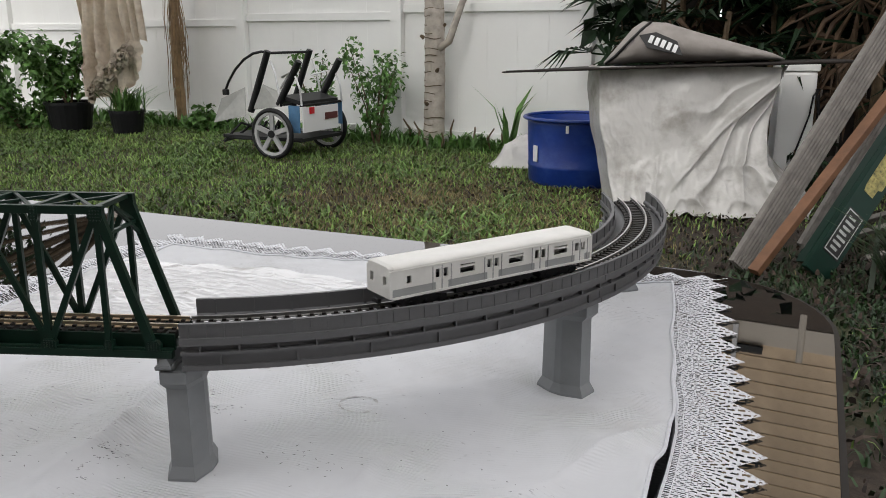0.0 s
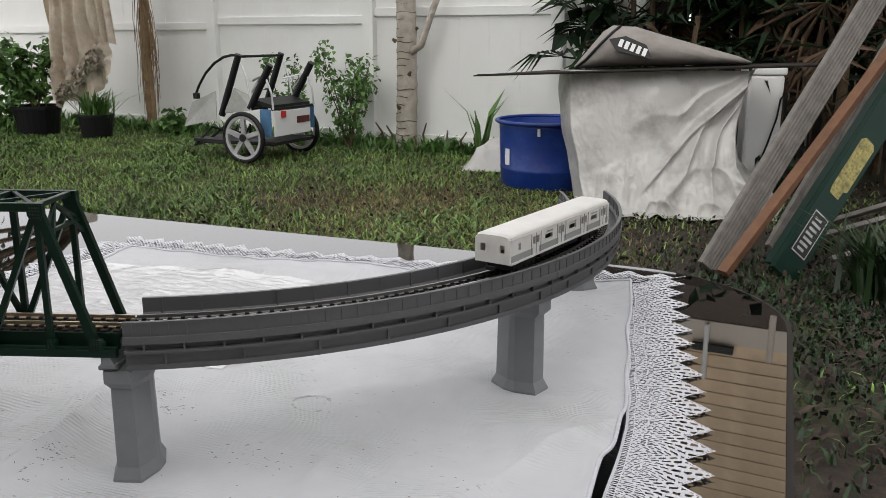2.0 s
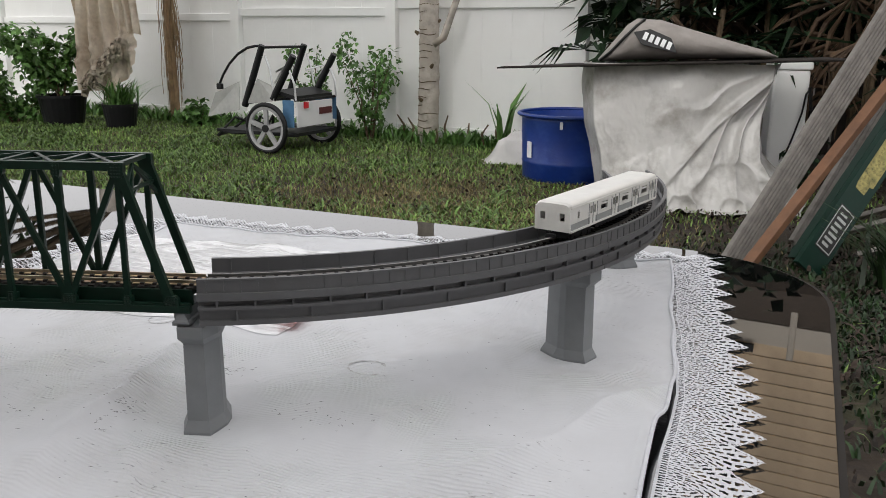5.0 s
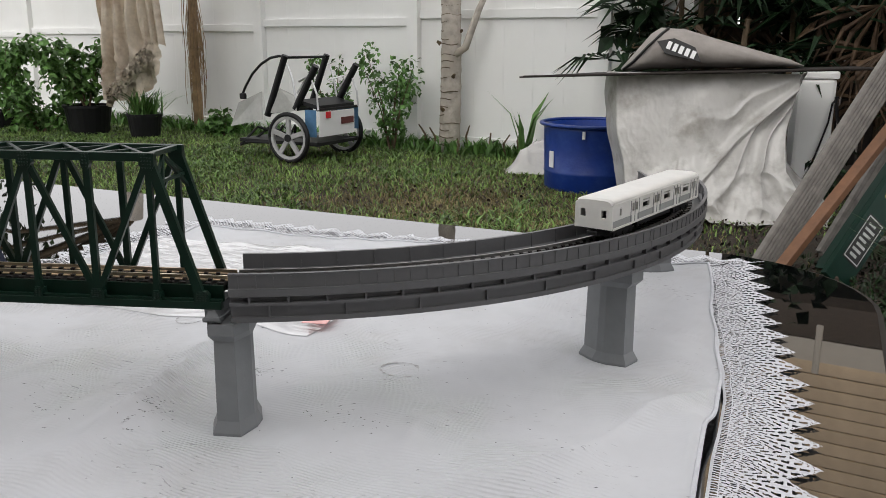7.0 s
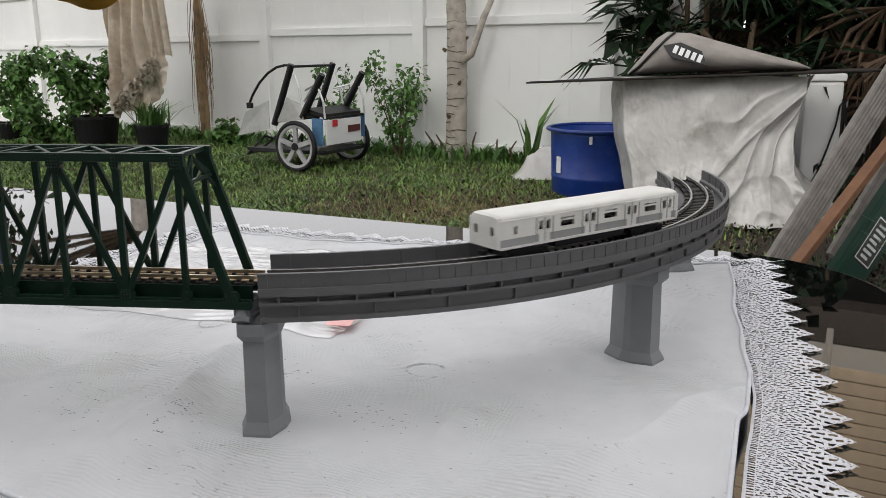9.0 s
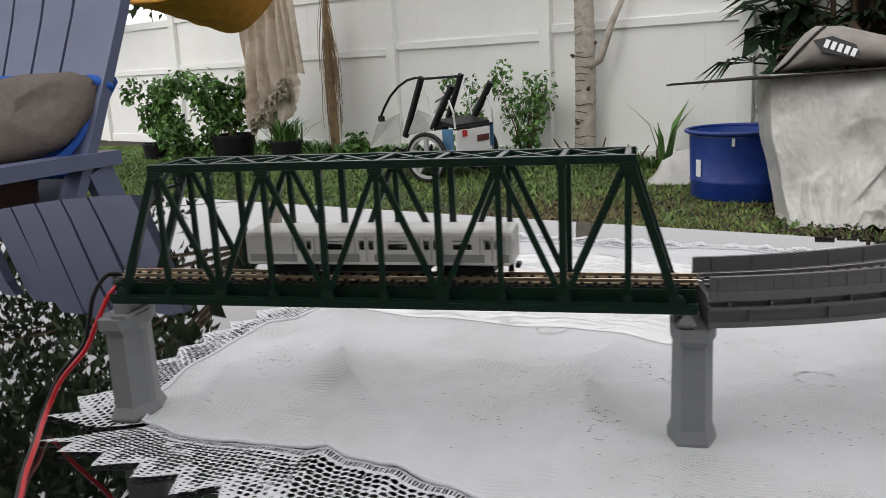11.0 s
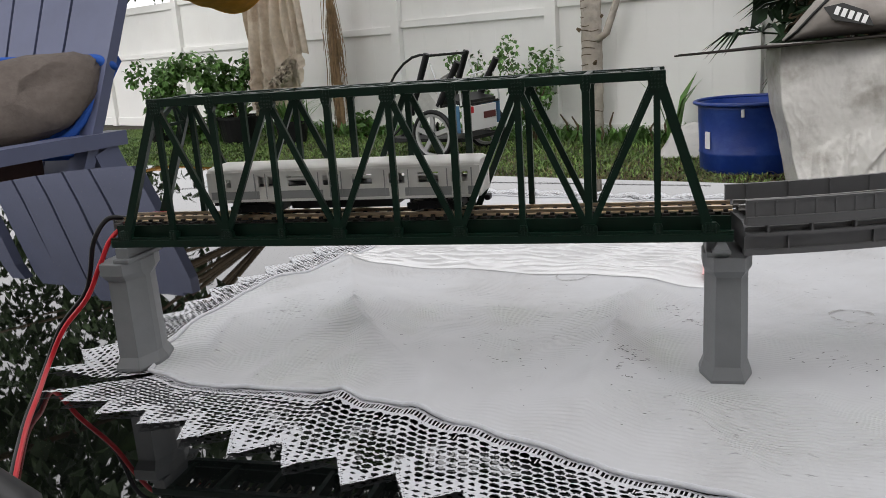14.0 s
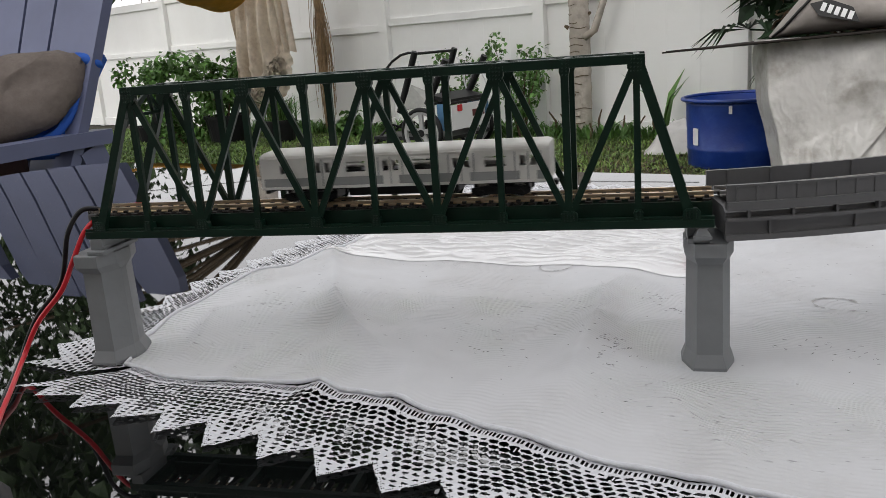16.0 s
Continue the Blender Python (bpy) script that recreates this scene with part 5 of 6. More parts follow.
tube(bm, [(0.06, -0.16, 0.60), (0.03, -0.17, 0.56), (0.02, -0.165, 0.45), (-0.02, -0.17, 0.30), (-0.06, -0.165, 0.16), (-0.10, -0.17, 0.08)], 0.006, 6)
tube(bm, [(0.05, -0.16, 0.60), (0.065, -0.17, 0.48), (0.11, -0.17, 0.38)], 0.010, 6)
part("cable", bm, "black_plastic", ap)
shrub("weed", pose(1.86, 4.72, 0), 0.30, 0.2, 60, (0.04, 0.08), "shaded_leaf", "thin dark weed beside the white cabinet", 41, category="weed")

# ---------------------------------------------------------------- leaning boards and ladder


def leaning(name, foot, head, w, d, mat, label, twist=0.0, grooves=0):
    """A board that leans: foot and head are the ends of its middle line."""
    f, h = Vector(foot), Vector(head)
    along = (h - f).normalized()
    side = Vector((0, -1, 0)) - along * Vector((0, -1, 0)).dot(along)
    side.normalize()
    side = Matrix.Rotation(radians(twist), 3, along) @ side
    across = along.cross(side)
    mtx = Matrix((across.to_4d(), side.to_4d(), along.to_4d(), (0, 0, 0, 1))).transposed()
    for k in range(3):
        mtx[3][k] = 0
    mtx.translation = f
    L = (h - f).length
    t = thing(name, mtx, label, "board")
    if grooves:
        g = w / grooves
        for k in range(grooves):
            bm = bmesh.new()
            box(bm, -w / 2 + k * g + 0.0012, -w / 2 + (k + 1) * g - 0.0012, 0, d / 2 + 0.0015, 0, L, bevel=0.001)
            part("ridge", bm, mat, t)
        bm = bmesh.new()
        box(bm, -w / 2 + 0.001, w / 2 - 0.001, -d / 2, 0, 0, L)
        part("core", bm, mat, t)
    else:
        bm = bmesh.new()
        box(bm, -w / 2, w / 2, -d / 2, d / 2, 0, L, bevel=0.003)
        part("timber", bm, mat, t)
    return t, L


leaning("decking_plank", (1.055, 3.02, 0.01), (2.05, 3.75, 1.40), 0.115, 0.026, "old_wood", "weathered grey grooved decking plank leaning up from the soil", 14, 7)
leaning("timber_batten", (1.085, 2.93, 0.02), (2.12, 3.62, 1.16), 0.034, 0.045, "new_wood", "orange-brown timber batten leaning beside the plank", 30)
leaning("second_plank", (1.42, 3.35, 0.01), (2.2, 3.85, 1.2), 0.10, 0.024, "old_wood", "weathered grey plank leaning behind the batten", 14, 5)
lad, LL = leaning("ladder", (1.33, 2.98, 0.0), (2.25, 3.62, 1.20), 0.125, 0.028, "ladder_green", "green fibreglass ladder leaning with worn yellow and black stickers", 10)
lad["category"] = "ladder"
bm = bmesh.new()
box(bm, -0.0625, -0.056, -0.06, -0.014, 0.02, LL)
part("flange", bm, "ladder_green", lad)
bm = bmesh.new()
box(bm, 0.10, 0.150, -0.30, -0.265, 0, LL, bevel=0.003)
part("far_rail", bm, "ladder_green", lad)
for k in range(5):
    bm = bmesh.new()
    bar(bm, (0.0, -0.014, 0.22 + k * 0.28), (0.125, -0.28, 0.22 + k * 0.28), 0.03, 0.025, (0, 0, 1))
    part("rung", bm, "aluminium", lad)
M["faded_white"] = material("faded_white", (0.42, 0.43, 0.42), 0.7, grain=0.2, scale=80)
bm = bmesh.new()
box(bm, -0.044, 0.044, 0.0145, 0.0155, 0.10, 0.31)
stk = part("sticker", bm, "black", lad, "black sticker with light bars")
for z0, z1, x0, x1 in ((0.106, 0.111, -0.040, 0.040), (0.299, 0.304, -0.040, 0.040), (0.106, 0.304, -0.040, -0.0365), (0.106, 0.304, 0.0365, 0.040)):
    bm = bmesh.new()
    box(bm, x0, x1, 0.0156, 0.0162, z0, z1)
    part("border", bm, "faded_white", stk)
for k in range(7):
    bm = bmesh.new()
    z = 0.126 + k * 0.024
    box(bm, -0.022 - 0.004 * (k % 2), 0.014 + 0.006 * (k % 3), 0.0156, 0.0162, z, z + 0.012)
    part("bar", bm, "faded_white", stk)
M["worn_yellow"] = material("worn_yellow", (0.31, 0.27, 0.10), 0.8, grain=0.5, scale=90, stain=1.0, stain_scale=45, stain_colour=(0.04, 0.05, 0.03))
bm = bmesh.new()
loft(bm, [[(x, y, z) for x, z in ((-0.03, 0.40), (0.022, 0.40), (0.024, 0.44), (0.042, 0.45), (0.042, 0.67), (0.028, 0.69), (-0.02, 0.69), (-0.038, 0.67), (-0.038, 0.43))] for y in (0.0145, 0.0155)])
part("warning_sticker", bm, "worn_yellow", lad, "peeling yellow sticker")
for k, (x, y, z) in enumerate(((1.9, 3.35, 0.07), (2.1, 3.2, 0.05), (2.0, 3.55, 0.12))):
    leaning("scrap_board", (x - 0.5, y, z * 0.2), (x + 0.9, y + 0.25, z + 0.28), 0.07, 0.02, "old_wood", "grey scrap board lying behind the ladder", 60)

# ---------------------------------------------------------------- bicycle trailer
M["grey_rim"] = material("grey_rim", (0.36, 0.36, 0.36), 0.45, grain=0.12, scale=20, stain=0.4, stain_scale=12)
M["muted_blue"] = material("muted_blue", (0.07, 0.17, 0.30), 0.7, grain=0.15, scale=20)
tr = thing("bicycle_trailer", pose(-1.49, 6.17, 0, 0, 0, 157), "stripped child bicycle trailer frame with white panels and two wheels", "bicycle trailer")
for y in (0.35, -0.35):
    w = part("wheel", cyl(bmesh.new(), (0, y - 0.02, 0.192), (0, y + 0.02, 0.192), 0.028, n=14), "black_plastic", tr)
    bm = bmesh.new()
    tube(bm, [(0.174 * math.cos(2 * math.pi * k / 36), y, 0.192 + 0.174 * math.sin(2 * math.pi * k / 36)) for k in range(37)], 0.019, 8)
    part("tyre", bm, "black_plastic", w, smooth=True)
    bm = bmesh.new()
    loft(bm, [[(r * math.cos(2 * math.pi * k / 36), yy, 0.192 + r * math.sin(2 * math.pi * k / 36)) for k in range(36)] for r, yy in ((0.160, y - 0.014), (0.160, y + 0.014), (0.140, y + 0.010), (0.140, y - 0.010), (0.160, y - 0.014))], cap=False)
    for k in range(5):
        a = radians(72 * k + 18)
        d = Vector((math.cos(a), 0, math.sin(a)))
        bar(bm, Vector((0, y, 0.192)) + d * 0.02, Vector((0, y, 0.192)) + d * 0.145, 0.034, 0.02)
    part("rim", bm, "grey_rim", w)
for name_, x0, x1, y0, y1, z0, z1, mt in (("tray", -0.20, 0.55, -0.27, 0.27, 0.13, 0.155, "black_plastic"), ("rear_panel", -0.215, -0.20, -0.20, 0.25, 0.20, 0.385, "white"),
                                         ("blue_panel", -0.20, -0.10, 0.271, 0.279, 0.20, 0.40, "muted_blue"), ("side_panel", -0.20, 0.0, -0.279, -0.271, 0.22, 0.40, "muted_blue")):
    bm = bmesh.new()
    box(bm, x0, x1, y0, y1, z0, z1, bevel=0.003)
    part(name_, bm, mt, tr)
M["grey_fabric"] = material("grey_fabric", (0.42, 0.42, 0.40), 0.7, grain=0.1, scale=20, stain=0.4, stain_scale=8)
M["maroon"] = material("maroon", (0.10, 0.02, 0.02), 0.5)
bm = bmesh.new()
box(bm, -0.222, -0.216, -0.18, -0.02, 0.28, 0.33)
part("number_plate", bm, "maroon", tr)
bm = bmesh.new()
box(bm, -0.232, -0.216, 0.13, 0.18, 0.335, 0.385, bevel=0.006)
part("reflector", bm, "red_rubber", tr)
bm = bmesh.new()
loft(bm, [[(-0.20, y, 0.40), (-0.20, y, 0.43), (-0.02, y, 0.47), (0.10, y, 0.42), (0.10, y, 0.39), (-0.02, y, 0.44)] for y in (-0.22, 0.25)])
part("seat_sling", bm, "black_plastic", tr)
bm = bmesh.new()
tube(bm, [(0.51, 0.26, 0.49), (0.47, 0.26, 0.56), (0.40, 0.26, 0.65), (0.31, 0.26, 0.725), (0.22, 0.26, 0.77), (0.14, 0.26, 0.785), (0.08, 0.26, 0.78)], 0.010, 8)
part("hoop", bm, "black_plastic", tr, smooth=True)
bm = bmesh.new()
box(bm, 0.48, 0.53, 0.245, 0.275, 0.455, 0.50, bevel=0.008)
part("hoop_bracket", bm, "black_plastic", tr)
for y in (0.26, -0.26):
    for x0, z0, x1, z1, r in ((0.27, 0.34, 0.08, 0.79, 0.026), (0.0, 0.40, -0.20, 0.72, 0.027)):
        bm = bmesh.new()
        cyl(bm, (x0, y, z0), (x1, y, z1), r, r * 0.95, 12)
        part("foam_bar", bm, "black_plastic", tr)
    bm = bmesh.new()
    tube(bm, [(-0.20, y, 0.15), (0.45, y, 0.13), (0.62, y * 0.7, 0.09)], 0.012, 8)
    part("side_tube", bm, "black_plastic", tr)
    for pts in ([(0.06, y, 0.72), (0.02, y, 0.62), (0.0, y, 0.50), (-0.03, y, 0.42)], [(-0.02, y, 0.52), (-0.12, y, 0.64), (0.02, y * 0.7, 0.60)], [(-0.14, y, 0.66), (-0.20, y, 0.52), (-0.21, y, 0.40)]):
        bm = bmesh.new()
        tube(bm, pts, 0.008, 8)
        part("brace_tube", bm, "aluminium", tr)
for name_, q in (("nose_cover", ((0.64, 0.24), (0.53, 0.43), (0.31, 0.52), (0.30, 0.31))), ("side_cover", ((0.24, 0.36), (0.12, 0.55), (0.0, 0.50), (-0.03, 0.39), (0.10, 0.37)))):
    bm = bmesh.new()
    loft(bm, [[(x, yy + (0.02 if k % 2 else 0.0), z) for k, (x, z) in enumerate(q)] for yy in (0.262, 0.266)])
    part(name_, bm, "grey_fabric", tr, "thin pale grey fabric cover")
for x, z in ((0.45, 0.13), (0.08, 0.775), (-0.20, 0.40), (0.27, 0.36)):
    bm = bmesh.new()
    tube(bm, [(x, -0.26, z), (x, 0.26, z)], 0.010, 8)
    part("cross_tube", bm, "black_plastic", tr)
bm = bmesh.new()
cyl(bm, (0, -0.36, 0.192), (0, 0.36, 0.192), 0.012, n=10)
part("axle", bm, "aluminium", tr)
for k in range(4):
    bm = bmesh.new()
    tube(bm, [(0.56 - k * 0.08, 0.25 - k * 0.10, 0.10 + 0.05 * (k % 2)), (0.44 - k * 0.06, 0.18 - k * 0.08, 0.24), (0.30, 0.05 - k * 0.05, 0.17)], 0.011, 6)
    part("hitch_tube", bm, "black_plastic", tr)

# ---------------------------------------------------------------- plants along the fence
shrub("rose_bush", pose(-1.0, 6.78, 0), 0.86, 0.58, 900, (0.035, 0.065), "leaf", "green leafy shrub against the white fence", 51)
shrub("rose_bush", pose(-1.52, 6.85, 0), 0.82, 0.42, 480, (0.035, 0.06), "leaf", "green leafy shrub behind the bicycle trailer", 52)


def pot(at, r, h, label):
    p = thing("plant_pot", at, label, "plant pot", group="pots by the fence")
    bm = bmesh.new()
    n = 24
    loft(bm, [[(q * math.cos(2 * math.pi * k / n), q * math.sin(2 * math.pi * k / n), z) for k in range(n)] for q, z in ((r * 0.82, 0), (r, h * 0.9), (r * 1.06, h * 0.9), (r * 1.06, h), (r * 0.95, h), (r * 0.93, h * 0.85))])
    part("shell", bm, "black_plastic", p)
    bm = bmesh.new()
    cyl(bm, (0, 0, h * 0.8), (0, 0, h * 0.86), r * 0.92, n=20)
    part("soil", bm, "stem", p)
    return p


pot(pose(-4.12, 7.62, 0), 0.22, 0.28, "large black plastic pot with a shrub")
pot(pose(-3.46, 7.42, 0), 0.16, 0.22, "black plastic pot with grassy leaves")
pot(pose(-5.25, 8.0, 0), 0.15, 0.18, "small black plastic pot with a shrub")
shrub("potted_shrub", pose(-4.12, 7.62, 0), 0.66, 0.72, 1050, (0.055, 0.11), "leaf", "green long-leaved shrub in a black pot", 53, base=0.24)
shrub("potted_shrub", pose(-5.22, 8.02, 0), 0.85, 0.70, 1300, (0.05, 0.09), "leaf", "dense green shrub in a small black pot", 54, base=0.15)
shrub("fern", pose(-4.62, 7.62, 0), 0.42, 0.75, 900, (0.05, 0.10), "leaf", "low pale green ferny plant between the pots", 57, category="fern")
shrub("fern", pose(-2.75, 7.55, 0), 0.20, 0.42, 260, (0.05, 0.10), "leaf", "low broad-leaved weed at the foot of the fence", 58, category="weed")
blades("pot_grass", 130, lambda r: (-3.46 + r.gauss(0, 0.06), 7.42 + r.gauss(0, 0.06), 0.2), "leaf", (0.14, 0.30), "long arching green leaves in a pot", "plant", lean=1.6, width=0.035)
blades("fence_weeds", 1500, lambda r: ((lambda d: tuple(fence_pt(d, r.uniform(0.05, 0.4), 0.0)))(r.uniform(-5.2, 1.2))), "leaf", (0.05, 0.16), "weeds along the foot of the fence", "weeds", lean=1.3, width=0.12)
for nm, at_, hh, seed in (("dry_banana_stem", pose(-3.22, 8.15, 0), 1.75, 61), ("dry_banana_stem", pose(-3.75, 8.0, 0), 1.25, 62)):
    rng = random.Random(seed)
    d = thing(nm, at_, "dried brown banana stem with hanging dead leaves", "banana plant")
    bm = bmesh.new()
    lean_ = 0.0 if seed == 61 else -0.32
    tube(bm, [(0, 0, 0), (lean_ * 0.5, 0, hh * 0.5), (lean_, 0.02, hh)], [0.05, 0.04, 0.02], 8)
    part("trunk", bm, "dry_leaf", d)
    for k in range(46 if seed == 61 else 18):
        z = rng.uniform(0.55, 0.98) * hh
        low = rng.uniform(0.04, 0.5) * hh
        a = rng.uniform(0, 6.28)
        bm = bmesh.new()
        r0 = rng.uniform(0.025, 0.095)
        ww = rng.uniform(0.004, 0.012)
        vs = []
        for i in range(8):
            f = i / 7
            h = z + (low - z) * f
            r = 0.02 + r0 * math.sin(min(1.0, f * 1.6) * 1.57) + 0.018 * noise.noise(Vector((f * 5, k * 3.1, seed)))
            t = a + 0.5 * noise.noise(Vector((f * 3, k * 1.7, seed)))
            q = Vector((lean_ * h / hh + r * math.cos(t), r * math.sin(t), h))
            s = Vector((-math.sin(t), math.cos(t), 0)) * ww * (1.25 - f) * (0.7 + 0.5 * math.sin(i * 2.1 + k))
            vs.append((bm.verts.new(q - s), bm.verts.new(q + Vector((math.cos(t), math.sin(t), 0)) * 0.005), bm.verts.new(q + s)))
        for (a0, b0, c0), (a1, b1, c1) in zip(vs, vs[1:]):
            bm.faces.new((a0, b0, b1, a1))
            bm.faces.new((b0, c0, c1, b1))
        part("dead_leaf", bm, "dry_leaf", d)
blades("banana_sucker", 9, lambda r: (0.11 + r.gauss(0, 0.02), 6.28 + r.gauss(0, 0.02), 0.0), "leaf", (0.35, 0.62), "young banana sucker by the barrel", "plant", lean=0.5, width=0.045)
for k in range(9):
    x = -0.75 + k * 0.14 + rg.uniform(-0.04, 0.04)
    bm = bmesh.new()
    y = fence_y(x) - rg.uniform(0.15, 0.4)
    h = rg.uniform(0.12, 0.34)
    tube(bm, [(x, y, -0.01), (x + rg.uniform(-0.05, 0.05), y, h * 0.6), (x + rg.uniform(-0.12, 0.06), y, h)], [0.012, 0.010, 0.006], 6)
    tagged(part("dead_stick", bm, "stem"), "dead brown stick standing in the soil", "stick", group="dead sticks")

# ---------------------------------------------------------------- cloths on the line
def hung(u, w):
    """A dress-like cloth, gathered, with a flounce near its hem."""
    sp = 0.30 + 0.06 * w
    fl = 1.0 + (0.10 if w > 0.80 else 0.0)
    fold = 0.06 * math.sin(u * 15 + 2.5 * math.sin(w * 3 + u)) * (0.6 + 0.4 * w) + 0.04 * noise.noise(Vector((u * 9, w * 5, 1)))
    ruff = 0.07 * noise.noise(Vector((u * 22, w * 26, 3))) if 0.72 < w < 0.92 else 0.0
    z = 1.85 - 1.52 * w + 0.10 * (u > 0.25) * w * (u - 0.25) * 4
    return (u * sp * fl, fold + ruff, z)


dr = thing("hanging_cloth", pose(-3.64, 7.55, 0, 0, 0, -10), "beige stained gathered cloth with a ruffled hem hanging on a line", "cloth")
sheet("cloth_panel", spread(-0.9, 0.9, 0.03), spread(0, 1, 0.02), hung, "beige_cloth", dr)


def flap(u, w):
    return (0.26 + 0.10 * u + 0.10 * w, -0.06 + 0.03 * math.sin(u * 9 + w), 1.85 - 0.98 * w - 0.05 * u * u)


sheet("side_flap", spread(-0.7, 0.9, 0.08), spread(0, 1, 0.04), flap, "beige_cloth", dr)


def ruffle(u, w):
    return (0.06 + u * 0.22 + 0.03 * noise.noise(Vector((u * 8, w * 6, 2))), -0.10 - 0.05 * (1 - w * w) + 0.07 * noise.noise(Vector((u * 12, w * 9, 5))), 0.56 + 0.20 * u - 0.09 * w + 0.05 * noise.noise(Vector((u * 10, w * 10, 9))))


sheet("ruffle", spread(-1, 1, 0.06), spread(-1, 1, 0.09), ruffle, "beige_cloth", dr)
line_ = bmesh.new()
tube(line_, [(-9.0, 7.2, 2.2), (-5.5, 7.4, 1.95), (-3.6, 7.55, 1.86), (0.5, 7.9, 2.1)], 0.004, 6)
tagged(part("clothes_line", line_, "black_plastic"), "thin clothes line across the yard", "clothes line")


def sag(u, w):
    return (u, w * 0.55 + 0.1 * u, 1.62 - 0.30 * (1 - (u / 0.47) ** 2) * (0.6 + 0.4 * w) + 0.02 * noise.noise(Vector((u * 5, w * 5, 2))))


oc = thing("canopy_cloth", pose(-3.86, 6.6, -0.07, 0, 0, -8), "orange-brown canopy cloth sagging over the yard", "canopy")
sheet("canopy_panel", spread(-0.49, 0.49, 0.035), spread(-1, 1, 0.1), sag, "orange_cloth", oc)
bm = bmesh.new()
tube(bm, [(u, -0.55 + 0.1 * u, 1.62 - 0.30 * (1 - (u / 0.47) ** 2) * 0.2 - 0.005) for u in spread(-0.49, 0.49, 0.07)], 0.012, 6)
part("hem", bm, "orange_cloth", oc)
for y in (-0.65, 0.45):
    bm = bmesh.new()
    tube(bm, [(-0.49, y, 1.64), (-1.7, y, 1.68), (-2.75, y, 1.76)], 0.006, 6)
    part("rope", bm, "stem", oc)
    bm = bmesh.new()
    tube(bm, [(-2.75, y, 0.04), (-2.75, y, 1.80)], 0.02, 8)
    part("pole", bm, "stem", oc)

# ---------------------------------------------------------------- garden chair with cushion
CHAIR = pose(-2.40, 2.12, 0, 0, 0, -12) @ Matrix.Diagonal((1.18, 1.18, 1.12, 1))
ch = thing("garden_chair", CHAIR, "lavender-blue plastic slatted garden chair", "chair")
bx = [(-0.28 + 0.14 * k) for k in range(5)]
for k, x in enumerate(bx):
    bm = bmesh.new()
    top = 1.42 - 0.012 * (k - 2) ** 2
    b0, b1 = 0.80, 1.0
    rings = []
    for z, y in ((0.36, 0.14), (0.62, 0.24), (1.0, 0.38), (top - 0.05, 0.49), (top, 0.51)):
        sp = 0.82 + 0.22 * (z - 0.36)
        hw = 0.064 * sp if z < top else 0.053 * sp
        xc = x * sp
        rings.append([(xc - hw, y - 0.010, z), (xc + hw, y - 0.010, z), (xc + hw, y + 0.012, z), (xc - hw, y + 0.012, z)])
    loft(bm, rings)
    part("back_slat", bm, "lavender", ch)
for sd in (-1, 1):
    bm = bmesh.new()
    rings = []
    for z, y in ((0.34, 0.10), (0.62, 0.22), (1.0, 0.36), (1.28, 0.45), (1.34, 0.47)):
        xc = sd * (0.352 + 0.075 * (z - 0.36) - (0.02 if z > 1.3 else 0.0))
        rings.append([(xc - 0.035, y - 0.022, z), (xc + 0.035, y - 0.022, z), (xc + 0.035, y + 0.016, z), (xc - 0.035, y + 0.016, z)])
    loft(bm, rings)
    part("back_post", bm, "lavender", ch)
for z, y in ((0.45, 0.20), (0.85, 0.35)):
    bm = bmesh.new()
    bar(bm, (-0.26, y + 0.025, z), (0.26, y + 0.025, z), 0.06, 0.02, (0, 1, 0))
    part("back_rail", bm, "lavender", ch)
for k in range(5):
    bm = bmesh.new()
    y = -0.36 + k * 0.105
    box(bm, -0.28, 0.28, y, y + 0.09, 0.40 - k * 0.016, 0.42 - k * 0.016, bevel=0.006)
    part("seat_slat", bm, "lavender", ch)
for s in (-1, 1):
    bm = bmesh.new()
    x = s * 0.385
    loft(bm, [[(x - w, y, z), (x + w * 0.6, y, z), (x + w * 0.6, y, z + 0.045), (x - w, y, z + 0.045)] for y, z, w in ((-0.42, 0.518, 0.025), (-0.39, 0.522, 0.042), (-0.28, 0.528, 0.052), (0.1, 0.530, 0.050), (0.30, 0.530, 0.045))])
    part("arm", bm, "lavender", ch)
    for y0, y1 in ((-0.34, -0.30), (0.22, 0.42)):
        bm = bmesh.new()
        bar(bm, (x, y1, 0.0), (x, y0, 0.525), 0.09, 0.035, (1, 0, 0))
        part("leg", bm, "lavender", ch)
cu = thing("cushion", CHAIR @ pose(0.19, 0.06, 0.685, -24, 3, 36), "grey-brown cushion with blue trim on the garden chair", "cushion")
bm = bmesh.new()
rings = []
for k in range(15):
    v = -1 + 2 * k / 14
    r = []
    for j in range(28):
        a = 2 * math.pi * j / 28
        ex = 0.25 * math.copysign(abs(math.cos(a)) ** 0.5, math.cos(a))
        ez = 0.145 * math.copysign(abs(math.sin(a)) ** 0.55, math.sin(a))
        f = (1 - abs(v) ** 2.4) ** 0.5 if abs(v) < 1 else 0.0
        sc = 0.30 + 0.70 * f
        wob = 1 + 0.13 * noise.noise(Vector((ex * 8, ez * 8, v * 2))) + 0.09 * noise.noise(Vector((ex * 20, ez * 20, v * 5)))
        r.append(((ex + 0.50 * ez) * sc * wob, v * 0.062 * (1 + 0.5 * noise.noise(Vector((ex * 14, ez * 14, 3)))), (ez + 0.02 * math.sin(ex * 9)) * sc * wob))
    rings.append(r)
loft(bm, rings)
part("pad", bm, "pillow_cloth", cu, smooth=True)
bm = bmesh.new()
